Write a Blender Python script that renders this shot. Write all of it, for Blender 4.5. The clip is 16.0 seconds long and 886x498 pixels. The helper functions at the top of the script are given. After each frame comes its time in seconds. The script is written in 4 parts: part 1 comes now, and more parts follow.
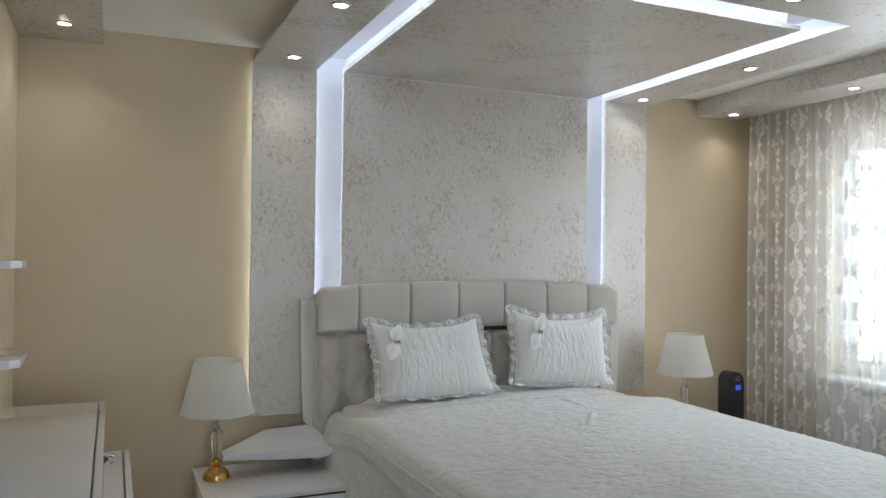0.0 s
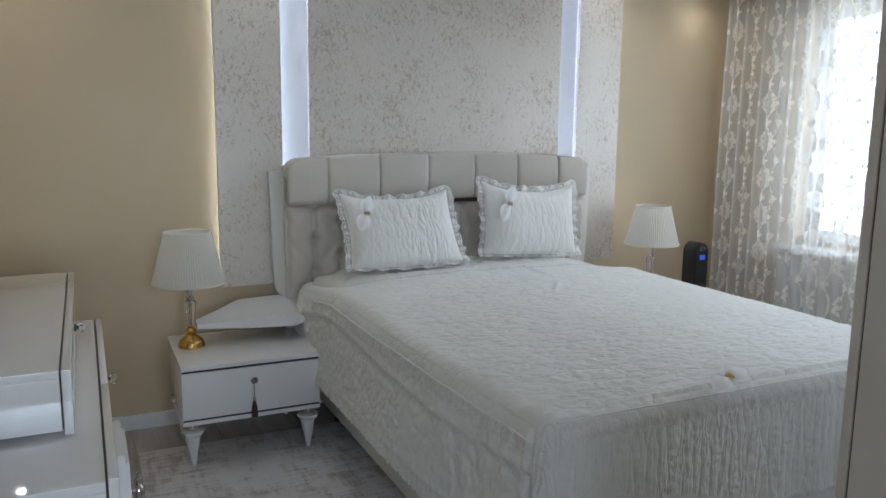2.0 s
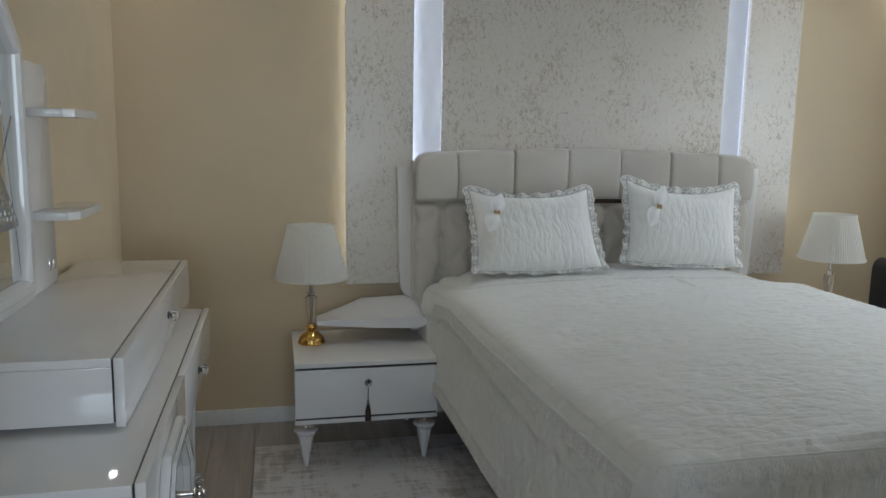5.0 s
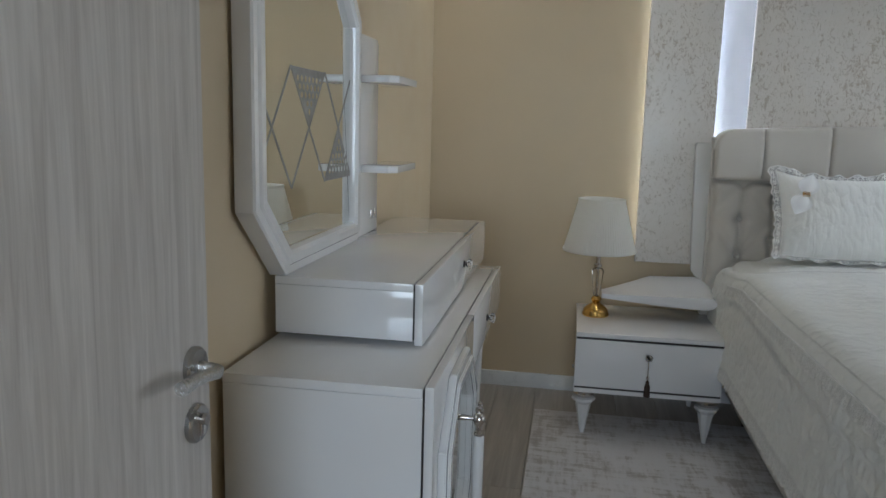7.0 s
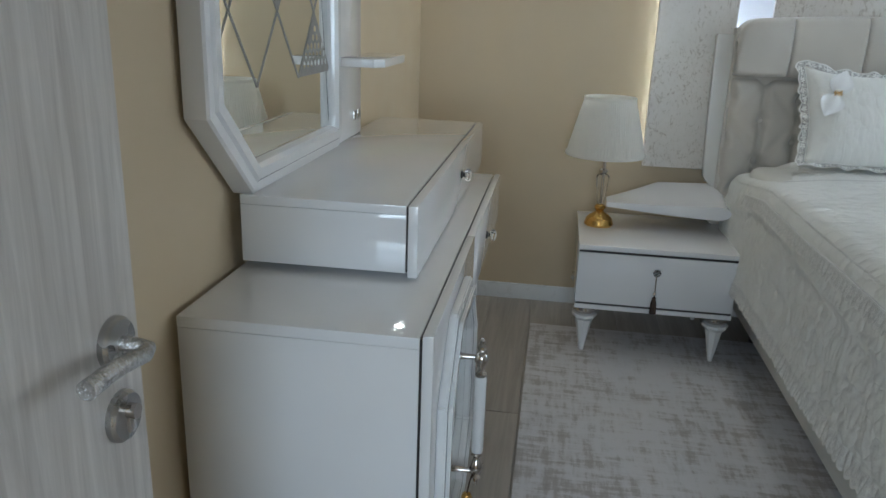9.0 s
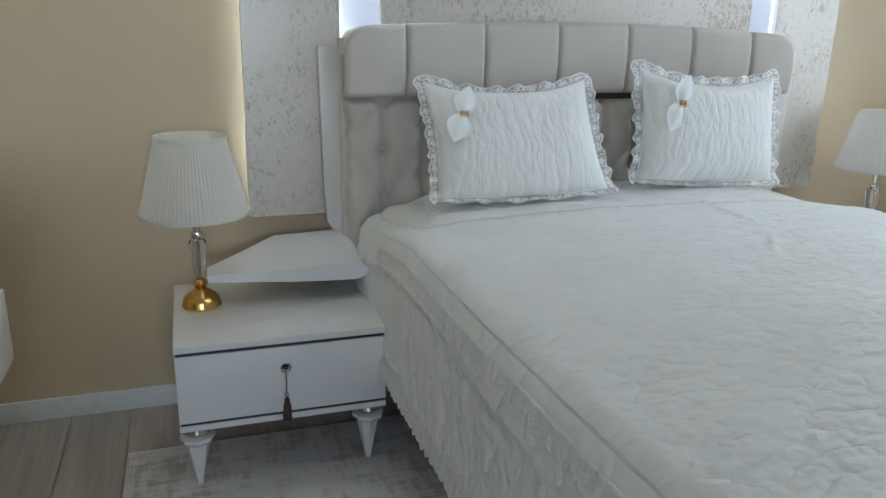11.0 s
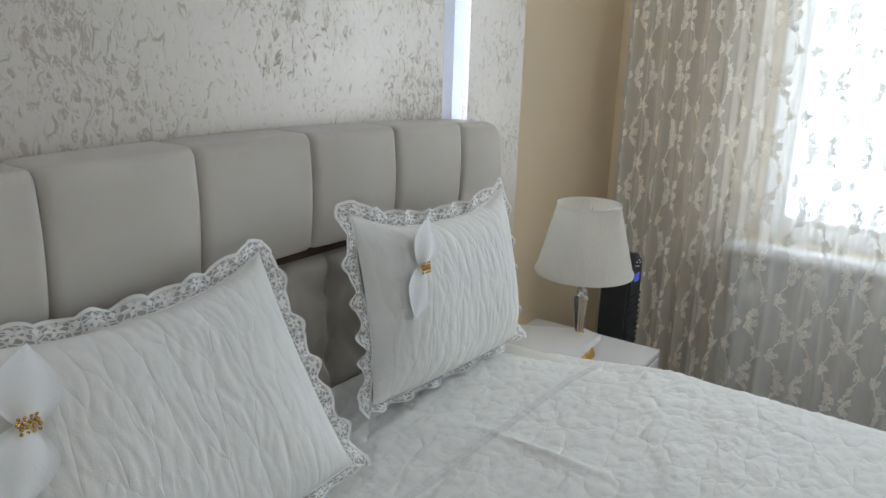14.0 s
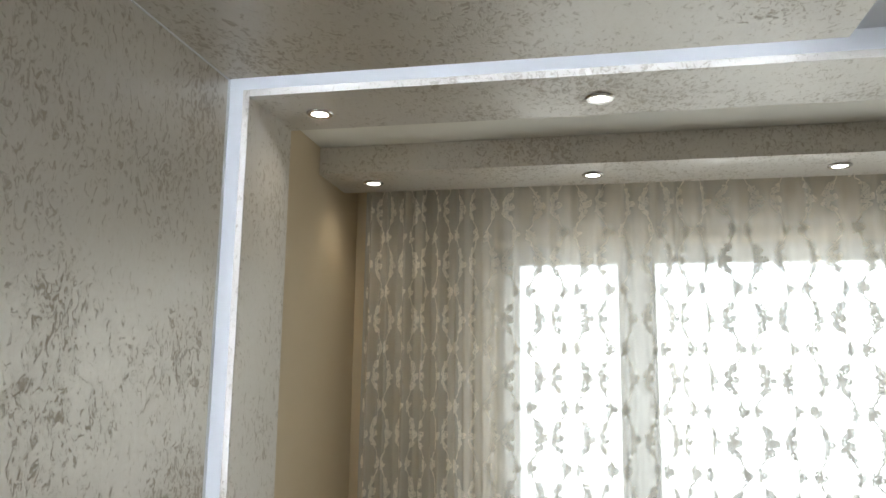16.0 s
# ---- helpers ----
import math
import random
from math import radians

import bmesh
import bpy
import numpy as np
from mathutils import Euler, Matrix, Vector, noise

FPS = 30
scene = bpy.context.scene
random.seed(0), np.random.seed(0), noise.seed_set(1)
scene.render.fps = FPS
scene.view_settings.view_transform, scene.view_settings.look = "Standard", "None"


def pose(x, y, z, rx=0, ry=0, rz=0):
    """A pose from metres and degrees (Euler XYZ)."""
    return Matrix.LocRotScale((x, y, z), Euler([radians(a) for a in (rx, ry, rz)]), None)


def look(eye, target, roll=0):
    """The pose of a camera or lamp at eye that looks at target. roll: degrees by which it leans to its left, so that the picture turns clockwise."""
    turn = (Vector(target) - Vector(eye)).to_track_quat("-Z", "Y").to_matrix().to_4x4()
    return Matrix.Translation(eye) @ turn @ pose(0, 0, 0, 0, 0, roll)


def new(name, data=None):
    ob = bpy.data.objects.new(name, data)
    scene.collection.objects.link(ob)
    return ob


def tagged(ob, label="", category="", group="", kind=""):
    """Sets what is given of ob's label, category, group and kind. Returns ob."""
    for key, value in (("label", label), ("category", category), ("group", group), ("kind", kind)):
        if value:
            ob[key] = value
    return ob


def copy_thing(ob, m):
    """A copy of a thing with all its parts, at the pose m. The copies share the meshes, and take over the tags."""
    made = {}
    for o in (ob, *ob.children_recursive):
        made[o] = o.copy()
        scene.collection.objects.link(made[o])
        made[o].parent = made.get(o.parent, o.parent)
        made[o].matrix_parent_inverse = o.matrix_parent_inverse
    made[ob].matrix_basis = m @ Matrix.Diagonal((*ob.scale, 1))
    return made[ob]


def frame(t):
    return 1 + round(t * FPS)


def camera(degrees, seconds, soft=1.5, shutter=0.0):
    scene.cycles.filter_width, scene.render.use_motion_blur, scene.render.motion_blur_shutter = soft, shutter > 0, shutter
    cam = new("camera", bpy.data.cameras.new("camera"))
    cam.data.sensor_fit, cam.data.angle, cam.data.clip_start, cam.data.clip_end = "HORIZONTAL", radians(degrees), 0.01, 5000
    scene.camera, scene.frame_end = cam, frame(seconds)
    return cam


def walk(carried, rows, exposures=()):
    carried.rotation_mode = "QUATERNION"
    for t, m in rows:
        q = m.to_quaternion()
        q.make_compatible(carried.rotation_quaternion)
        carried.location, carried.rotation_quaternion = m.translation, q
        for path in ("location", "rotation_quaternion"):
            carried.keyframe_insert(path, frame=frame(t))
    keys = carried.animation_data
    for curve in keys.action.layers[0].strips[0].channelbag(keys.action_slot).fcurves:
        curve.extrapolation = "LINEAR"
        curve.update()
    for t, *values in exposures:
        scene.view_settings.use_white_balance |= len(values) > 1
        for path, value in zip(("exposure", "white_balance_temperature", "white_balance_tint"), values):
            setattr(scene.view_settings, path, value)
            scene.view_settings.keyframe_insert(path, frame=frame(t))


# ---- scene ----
cam = camera(60.7, 16.0)
PATH = [
    (0, (-0.011, -0.01, 1.46), (0.79, 1.822, 1.481), 0.6),
    (0.5, (0.003, -0.014, 1.464), (0.804, 1.815, 1.344), 0.7),
    (1, (0.012, -0.01, 1.454), (0.814, 1.812, 1.256), 0.7),
    (1.5, (0.027, -0.02, 1.455), (0.83, 1.791, 1.184), 0.7),
    (2, (0.023, -0.022, 1.452), (0.872, 1.762, 1.141), 0.7),
    (2.5, (0.046, 0.033, 1.415), (1.047, 1.737, 1.108), 0.8),
    (3, (0.085, 0.117, 1.41), (1.187, 1.757, 1.1), 0.9),
    (3.5, (0.134, 0.208, 1.409), (1.251, 1.839, 1.103), 1.0),
    (4, (0.165, 0.235, 1.412), (1.113, 1.969, 1.11), 0.9),
    (4.5, (0.221, 0.203, 1.399), (0.93, 2.049, 1.104), 0.8),
    (5, (0.271, 0.164, 1.384), (0.706, 2.093, 1.089), 1.0),
    (5.2, (0.283, 0.149, 1.381), (0.598, 2.101, 1.087), 1.0),
    (7.3, (0.293, 0.078, 1.28), (-0.055, 2.018, 0.94), 1.7),
    (7.5, (0.293, 0.081, 1.27), (-0.057, 2.009, 0.868), 1.7),
    (8, (0.291, 0.103, 1.263), (-0.058, 1.989, 0.696), 1.9),
    (8.5, (0.27, 0.19, 1.279), (-0.072, 2.069, 0.686), 1.9),
    (9, (0.217, 0.359, 1.288), (-0.051, 2.249, 0.692), 2.0),
    (9.5, (0.181, 0.504, 1.291), (0.191, 2.417, 0.705), 1.9),
    (10, (0.25, 0.698, 1.303), (0.513, 2.593, 0.719), 1.6),
    (10.2, (0.284, 0.779, 1.308), (0.662, 2.655, 0.726), 1.6),
    (12.3, (0.671, 1.813, 1.415), (1.51, 3.527, 0.815), 1.4),
    (12.5, (0.708, 1.899, 1.453), (1.638, 3.558, 0.834), 1.7),
    (13, (0.79, 2.138, 1.447), (2.036, 3.585, 0.853), 1.5),
    (13.5, (0.862, 2.333, 1.493), (2.307, 3.578, 0.892), 1.6),
    (14, (0.848, 2.511, 1.522), (2.43, 3.61, 0.984), 1.8),
    (14.5, (0.817, 2.641, 1.55), (2.579, 3.521, 1.203), 1.9),
    (15, (0.841, 2.724, 1.583), (2.707, 3.432, 1.457), 1.6),
    (15.5, (0.844, 2.743, 1.639), (2.758, 3.314, 1.736), 0.9),
    (16, (0.795, 2.773, 1.634), (2.73, 3.156, 1.965), 0.7),
]
EXPOSURES = [(0, 0.28, 5800, 8), (2, 0.28, 5600, 8), (3.5, 0.16, 5900, 8), (4.5, 0.12, 6050, 7), (5.2, 0.05, 5700, 6), (7.3, 0.22, 5650, 7), (9, 0.42, 5500, 4), (10.2, 0.48, 5350, 3), (12.5, 0.38, 5850, 10), (13.5, 0.2, 5800, 8), (14.5, 0.03, 6050, 7), (15.5, -0.3, 6350, 5), (16, -0.4, 6500, 5)]   # seconds, stops, kelvin, tint
walk(cam, [(t, look(eye, target, roll)) for t, eye, target, roll in PATH], EXPOSURES)

# ---- light ----
world = bpy.data.worlds.new("sky")
scene.world = world
world.use_nodes = True
_sky = world.node_tree.nodes.new("ShaderNodeTexSky")
_sky.sky_type, _sky.sun_disc = "NISHITA", False
_sky.sun_elevation, _sky.sun_rotation = radians(45), radians(290)
world.node_tree.links.new(_sky.outputs[0], world.node_tree.nodes["Background"].inputs[0])
world.node_tree.nodes["Background"].inputs[1].default_value = 0.1

sun = new("sun", bpy.data.lights.new("sun", "SUN"))
sun.data.energy, sun.data.angle, sun.data.color = 0.6, radians(12), (1.0, 0.97, 0.92)
sun.matrix_world = look((-10, -4, 12), (0, 2, 0))

WINDOW_WATTS, HALL_FILL_WATTS = 52, 27
SPOT_WATTS = 4.2
COOL_LED, WARM_LED = 21.0, 14.0

daylight = new("window_daylight", bpy.data.lights.new("window_daylight", "AREA"))
daylight.data.shape, daylight.data.size, daylight.data.size_y = "RECTANGLE", 2.6, 1.6
daylight.data.energy, daylight.data.color = WINDOW_WATTS, (0.90, 0.95, 1.0)
daylight.matrix_world = look((4.12, 1.95, 1.5), (0, 1.95, 1.5))

# added fill lamp in an unseen hall opening, to brighten the dressing table
hall_fill = new("hall_fill_lamp", bpy.data.lights.new("hall_fill_lamp", "AREA"))
hall_fill.data.shape, hall_fill.data.size, hall_fill.data.size_y = "RECTANGLE", 1.2, 1.3
hall_fill.data.energy, hall_fill.data.color = HALL_FILL_WATTS, (0.86, 0.94, 1.0)
hall_fill.matrix_world = look((0.35, -1.78, 1.45), (0.35, 0, 1.45))

# ---- materials ----
def mat(name):
    m = bpy.data.materials.new(name)
    m.use_nodes = True
    nt = m.node_tree
    return m, nt, nt.nodes["Principled BSDF"]


def nd(nt, kind, **vals):
    n = nt.nodes.new(kind)
    for k, v in vals.items():
        n.inputs[k.replace("_", " ")].default_value = v
    return n


def ramp(nt, fac, stops):
    r = nt.nodes.new("ShaderNodeValToRGB")
    els = r.color_ramp.elements
    while len(els) < len(stops):
        els.new(0.5)
    for e, (p, c) in zip(els, stops):
        e.position = p
        e.color = (*c, 1) if len(c) == 3 else (c[0], c[0], c[0], 1)
    nt.links.new(fac, r.inputs[0])
    return r


def coords(nt, scale=(1, 1, 1), space="Object"):
    tc = nt.nodes.new("ShaderNodeTexCoord")
    mp = nt.nodes.new("ShaderNodeMapping")
    mp.inputs["Scale"].default_value = scale
    nt.links.new(tc.outputs[space], mp.inputs[0])
    return mp.outputs[0]


def bump(nt, bsdf, height, strength, dist=0.01):
    b = nt.nodes.new("ShaderNodeBump")
    b.inputs["Strength"].default_value, b.inputs["Distance"].default_value = strength, dist
    nt.links.new(height, b.inputs["Height"])
    nt.links.new(b.outputs[0], bsdf.inputs["Normal"])


def mth(nt, op, a, b=None, c=None):
    n = nt.nodes.new("ShaderNodeMath")
    n.operation = op
    for i, v in enumerate((a, b, c)):
        if v is None:
            continue
        if isinstance(v, (int, float)):
            n.inputs[i].default_value = v
        else:
            nt.links.new(v, n.inputs[i])
    return n.outputs[0]


def plain(name, colour, rough=0.5, metal=0.0, vary=0.06, scale=6.0, grain=0.0, grain_scale=300.0, coat=0.0, sheen=0.0):
    m, nt, b = mat(name)
    co = coords(nt)
    n1 = nd(nt, "ShaderNodeTexNoise", Scale=scale, Detail=4.0)
    nt.links.new(co, n1.inputs[0])
    lo, hi = tuple(c * (1 - vary) for c in colour), tuple(min(1, c * (1 + vary)) for c in colour)
    r = ramp(nt, n1.outputs[0], [(0.3, lo), (0.7, hi)])
    nt.links.new(r.outputs[0], b.inputs["Base Color"])
    b.inputs["Metallic"].default_value = metal
    n2 = nd(nt, "ShaderNodeTexNoise", Scale=scale * 4, Detail=3.0)
    nt.links.new(co, n2.inputs[0])
    rr = ramp(nt, n2.outputs[0], [(0.3, (rough * 0.85,)), (0.7, (min(1, rough * 1.15),))])
    nt.links.new(rr.outputs[0], b.inputs["Roughness"])
    b.inputs["Coat Weight"].default_value = coat
    b.inputs["Sheen Weight"].default_value = sheen
    b.inputs["Sheen Roughness"].default_value = 0.4
    if grain:
        n3 = nd(nt, "ShaderNodeTexNoise", Scale=grain_scale, Detail=2.0)
        nt.links.new(co, n3.inputs[0])
        bump(nt, b, n3.outputs[0], grain, 0.002)
    return m


def stucco(name, stretch, rot=(0, 0, 0.5)):
    """Pearl plaster with short pressed strokes."""
    m, nt, b = mat(name)
    tc = nt.nodes.new("ShaderNodeTexCoord")
    warp = nd(nt, "ShaderNodeTexNoise", Scale=9.0, Detail=2.0)
    nt.links.new(tc.outputs["Object"], warp.inputs[0])
    add = nt.nodes.new("ShaderNodeMix")
    add.data_type = "VECTOR"
    add.inputs[0].default_value = 0.05
    nt.links.new(tc.outputs["Object"], add.inputs[4])
    nt.links.new(warp.outputs["Color"], add.inputs[5])
    mp = nt.nodes.new("ShaderNodeMapping")
    mp.inputs["Scale"].default_value, mp.inputs["Rotation"].default_value = stretch, rot
    nt.links.new(add.outputs[1], mp.inputs[0])
    strokes = nd(nt, "ShaderNodeTexNoise", Scale=74.0, Detail=4.0, Roughness=0.62, Distortion=1.1)
    nt.links.new(mp.outputs[0], strokes.inputs[0])
    big = nd(nt, "ShaderNodeTexNoise", Scale=3.5, Detail=3.0)
    nt.links.new(tc.outputs["Object"], big.inputs[0])
    mixed = mth(nt, "ADD", strokes.outputs[0], mth(nt, "MULTIPLY", mth(nt, "SUBTRACT", big.outputs[0], 0.5), 0.42))
    # pale pearl ground, matt strokes of nearly the same tone: they part where the ground shines
    r = ramp(nt, mixed, [(0.29, (0.44, 0.375, 0.295)), (0.375, (0.465, 0.41, 0.34)), (0.455, (0.625, 0.575, 0.51)), (0.72, (0.65, 0.605, 0.545))])
    nt.links.new(r.outputs[0], b.inputs["Base Color"])
    rr = ramp(nt, mixed, [(0.34, (0.54,)), (0.46, (0.36,))])
    nt.links.new(rr.outputs[0], b.inputs["Roughness"])
    mr = ramp(nt, mixed, [(0.34, (0.08,)), (0.46, (0.36,))])
    nt.links.new(mr.outputs[0], b.inputs["Metallic"])
    hr = ramp(nt, mixed, [(0.32, (0.0,)), (0.50, (1.0,))])
    bump(nt, b, hr.outputs[0], 0.22, 0.003)
    return m


def wood(name, dark, light, along, rough=0.45, scale=1.0):
    m, nt, b = mat(name)
    st = [14 * scale] * 3
    st[along] = 0.7 * scale
    co = coords(nt, tuple(st))
    oi = nt.nodes.new("ShaderNodeObjectInfo")
    sh = nt.nodes.new("ShaderNodeVectorMath")
    sh.operation = "ADD"
    nt.links.new(co, sh.inputs[0])
    nt.links.new(mth(nt, "MULTIPLY", oi.outputs["Random"], 40.0), sh.inputs[1])
    n1 = nd(nt, "ShaderNodeTexNoise", Scale=2.2, Detail=8.0, Roughness=0.65, Distortion=0.6)
    nt.links.new(sh.outputs[0], n1.inputs[0])
    mid = tuple((a + c) / 2 for a, c in zip(dark, light))
    r = ramp(nt, n1.outputs[0], [(0.28, dark), (0.5, mid), (0.72, light)])
    tone = nt.nodes.new("ShaderNodeHueSaturation")
    nt.links.new(r.outputs[0], tone.inputs["Color"])
    nt.links.new(mth(nt, "ADD", mth(nt, "MULTIPLY", oi.outputs["Random"], 0.2), 0.9), tone.inputs["Value"])
    nt.links.new(tone.outputs[0], b.inputs["Base Color"])
    b.inputs["Roughness"].default_value = rough
    bump(nt, b, n1.outputs[0], 0.18, 0.003)
    return m


def quilt(name, colour, depth):
    """White cotton stitched into puffed cells; U and V count the cells."""
    m, nt, b = mat(name)
    co = coords(nt)
    n0 = nd(nt, "ShaderNodeTexNoise", Scale=5.0, Detail=3.0)
    nt.links.new(co, n0.inputs[0])
    r = ramp(nt, n0.outputs[0], [(0.3, tuple(c * 0.95 for c in colour)), (0.7, colour)])
    nt.links.new(r.outputs[0], b.inputs["Base Color"])
    b.inputs["Roughness"].default_value = 0.62
    b.inputs["Sheen Weight"].default_value = 0.2
    uv = coords(nt, space="UV")
    wob = nd(nt, "ShaderNodeTexNoise", Scale=0.9, Detail=2.0)
    nt.links.new(uv, wob.inputs[0])
    add = nt.nodes.new("ShaderNodeMix")
    add.data_type = "VECTOR"
    add.inputs[0].default_value = 0.55
    nt.links.new(uv, add.inputs[4])
    nt.links.new(wob.outputs["Color"], add.inputs[5])
    cell = nd(nt, "ShaderNodeTexVoronoi", Scale=1.5, Randomness=0.85)
    cell.feature = "DISTANCE_TO_EDGE"
    nt.links.new(add.outputs[1], cell.inputs["Vector"])
    pad = mth(nt, "POWER", mth(nt, "MINIMUM", mth(nt, "MULTIPLY", cell.outputs["Distance"], 2.0), 1.0), 0.72)
    fine = nd(nt, "ShaderNodeTexNoise", Scale=70.0, Detail=4.0)
    nt.links.new(co, fine.inputs[0])
    weave = nd(nt, "ShaderNodeTexNoise", Scale=500.0, Detail=1.0)
    nt.links.new(co, weave.inputs[0])
    height = mth(nt, "ADD", pad, mth(nt, "ADD", mth(nt, "MULTIPLY", fine.outputs[0], 0.35), mth(nt, "MULTIPLY", weave.outputs[0], 0.08)))
    bump(nt, b, height, 0.58, depth)
    return m


def lace(name, colour, net):
    """Net with one worked flower to each scallop and a bound edge; U counts scallops, V runs from seam to edge."""
    m, nt, b = mat(name)
    tc = nt.nodes.new("ShaderNodeTexCoord")
    sep = nt.nodes.new("ShaderNodeSeparateXYZ")
    nt.links.new(tc.outputs["UV"], sep.inputs[0])
    cu = mth(nt, "SUBTRACT", mth(nt, "FRACT", sep.outputs[0]), 0.5)
    cv = mth(nt, "SUBTRACT", sep.outputs[1], 0.50)
    ang = mth(nt, "ARCTAN2", cv, cu)
    rad = mth(nt, "SQRT", mth(nt, "ADD", mth(nt, "MULTIPLY", cu, cu), mth(nt, "MULTIPLY", cv, cv)))
    lobe = mth(nt, "ADD", mth(nt, "MULTIPLY", mth(nt, "COSINE", mth(nt, "MULTIPLY", ang, 5.0)), 0.09), 0.20)
    flower = mth(nt, "MULTIPLY", mth(nt, "LESS_THAN", rad, lobe), mth(nt, "GREATER_THAN", rad, 0.05))
    gap = mth(nt, "SUBTRACT", mth(nt, "FRACT", mth(nt, "ADD", sep.outputs[0], 0.5)), 0.5)
    leaf = mth(nt, "LESS_THAN", mth(nt, "ADD", mth(nt, "MULTIPLY", mth(nt, "ABSOLUTE", gap), 2.2), mth(nt, "ABSOLUTE", mth(nt, "SUBTRACT", sep.outputs[1], 0.62))), 0.22)
    rim = mth(nt, "GREATER_THAN", sep.outputs[1], 0.84)
    seam = mth(nt, "LESS_THAN", sep.outputs[1], 0.10)
    thread = nd(nt, "ShaderNodeTexVoronoi", Scale=4.5)
    thread.feature = "DISTANCE_TO_EDGE"
    nt.links.new(tc.outputs["UV"], thread.inputs["Vector"])
    mesh = mth(nt, "MULTIPLY", mth(nt, "LESS_THAN", thread.outputs["Distance"], 0.10), 0.7)
    work = mth(nt, "MAXIMUM", mth(nt, "MAXIMUM", mth(nt, "MAXIMUM", flower, leaf), mesh), mth(nt, "MAXIMUM", rim, seam))
    alpha = mth(nt, "ADD", mth(nt, "MULTIPLY", work, 0.86 - net), net)
    b.inputs["Base Color"].default_value = (*colour, 1)
    b.inputs["Roughness"].default_value = 0.8
    nt.links.new(alpha, b.inputs["Alpha"])
    return m


def curtain_material():
    """Very sheer voile with climbing vines, blooms and leaves worked into it; U and V are metres along the cloth and up."""
    m, nt, b = mat("damask_voile")
    nt.nodes.remove(b)
    tc = nt.nodes.new("ShaderNodeTexCoord")
    sep = nt.nodes.new("ShaderNodeSeparateXYZ")
    nt.links.new(tc.outputs["UV"], sep.inputs[0])
    wob = nd(nt, "ShaderNodeTexNoise", Scale=38.0, Detail=3.0)
    nt.links.new(tc.outputs["UV"], wob.inputs[0])
    rough = mth(nt, "MULTIPLY", mth(nt, "SUBTRACT", wob.outputs[0], 0.5), 0.034)
    c = mth(nt, "DIVIDE", sep.outputs[0], 0.115)
    side = mth(nt, "SUBTRACT", 1.0, mth(nt, "MULTIPLY", mth(nt, "FLOORED_MODULO", mth(nt, "FLOOR", c), 2.0), 2.0))
    x = mth(nt, "ADD", mth(nt, "MULTIPLY", mth(nt, "SUBTRACT", mth(nt, "FRACT", c), 0.5), 0.115), rough)
    v = mth(nt, "DIVIDE", sep.outputs[1], 0.225)
    turn = mth(nt, "SINE", mth(nt, "MULTIPLY", v, math.tau))
    stem_x = mth(nt, "MULTIPLY", mth(nt, "MULTIPLY", turn, side), 0.026)
    off = mth(nt, "SUBTRACT", x, stem_x)
    dist = mth(nt, "ABSOLUTE", off)

    def bloom(at, cx, radius, lobes):
        """A lobed flower once in each repeat."""
        dx = mth(nt, "SUBTRACT", x, mth(nt, "MULTIPLY", side, cx))
        dy = mth(nt, "ADD", mth(nt, "MULTIPLY", mth(nt, "SUBTRACT", mth(nt, "FRACT", mth(nt, "ADD", v, 0.5 - at)), 0.5), 0.225), rough)
        rad = mth(nt, "SQRT", mth(nt, "ADD", mth(nt, "MULTIPLY", dx, dx), mth(nt, "MULTIPLY", dy, dy)))
        ang = mth(nt, "ARCTAN2", dy, dx)
        edge = mth(nt, "ADD", mth(nt, "MULTIPLY", mth(nt, "COSINE", mth(nt, "MULTIPLY", ang, lobes)), radius * 0.3), radius)
        return mth(nt, "LESS_THAN", rad, edge), mth(nt, "LESS_THAN", rad, radius * 0.26)
    bend = nt.nodes.new("ShaderNodeMix")
    bend.data_type = "VECTOR"
    bend.inputs[0].default_value = 0.028
    curl = nd(nt, "ShaderNodeTexNoise", Scale=60.0, Detail=2.0)
    nt.links.new(tc.outputs["UV"], curl.inputs[0])
    nt.links.new(tc.outputs["UV"], bend.inputs[4])
    nt.links.new(curl.outputs["Color"], bend.inputs[5])
    veins = nd(nt, "ShaderNodeTexVoronoi", Scale=112.0)
    veins.feature = "DISTANCE_TO_EDGE"
    nt.links.new(bend.outputs[1], veins.inputs["Vector"])
    scroll = mth(nt, "LESS_THAN", veins.outputs["Distance"], 0.21)
    f1, h1 = bloom(0.25, 0.020, 0.027, 3.0)
    f2, h2 = bloom(0.75, -0.022, 0.021, 3.0)
    f3, h3 = bloom(0.48, 0.006, 0.012, 2.0)
    blooms = mth(nt, "MULTIPLY", mth(nt, "MAXIMUM", mth(nt, "MAXIMUM", f1, f2), f3), scroll)
    hearts = mth(nt, "MAXIMUM", h1, h2)
    leafy = mth(nt, "ADD", mth(nt, "MULTIPLY", mth(nt, "MAXIMUM", mth(nt, "SINE", mth(nt, "MULTIPLY", v, math.tau * 3)), 0.0), 0.016), 0.003)
    leaves = mth(nt, "MULTIPLY", mth(nt, "LESS_THAN", dist, leafy), scroll)
    stem = mth(nt, "LESS_THAN", dist, 0.0022)
    work = mth(nt, "MAXIMUM", mth(nt, "MAXIMUM", blooms, hearts), mth(nt, "MAXIMUM", leaves, stem))
    alpha = mth(nt, "ADD", mth(nt, "MULTIPLY", work, 0.47), 0.50)
    dif, tra = nt.nodes.new("ShaderNodeBsdfDiffuse"), nt.nodes.new("ShaderNodeBsdfTranslucent")
    yarn = ramp(nt, work, [(0.0, (0.93, 0.91, 0.86)), (1.0, (0.86, 0.82, 0.75))])
    nt.links.new(yarn.outputs[0], dif.inputs[0])
    tra.inputs[0].default_value = (0.93, 0.91, 0.87, 1)
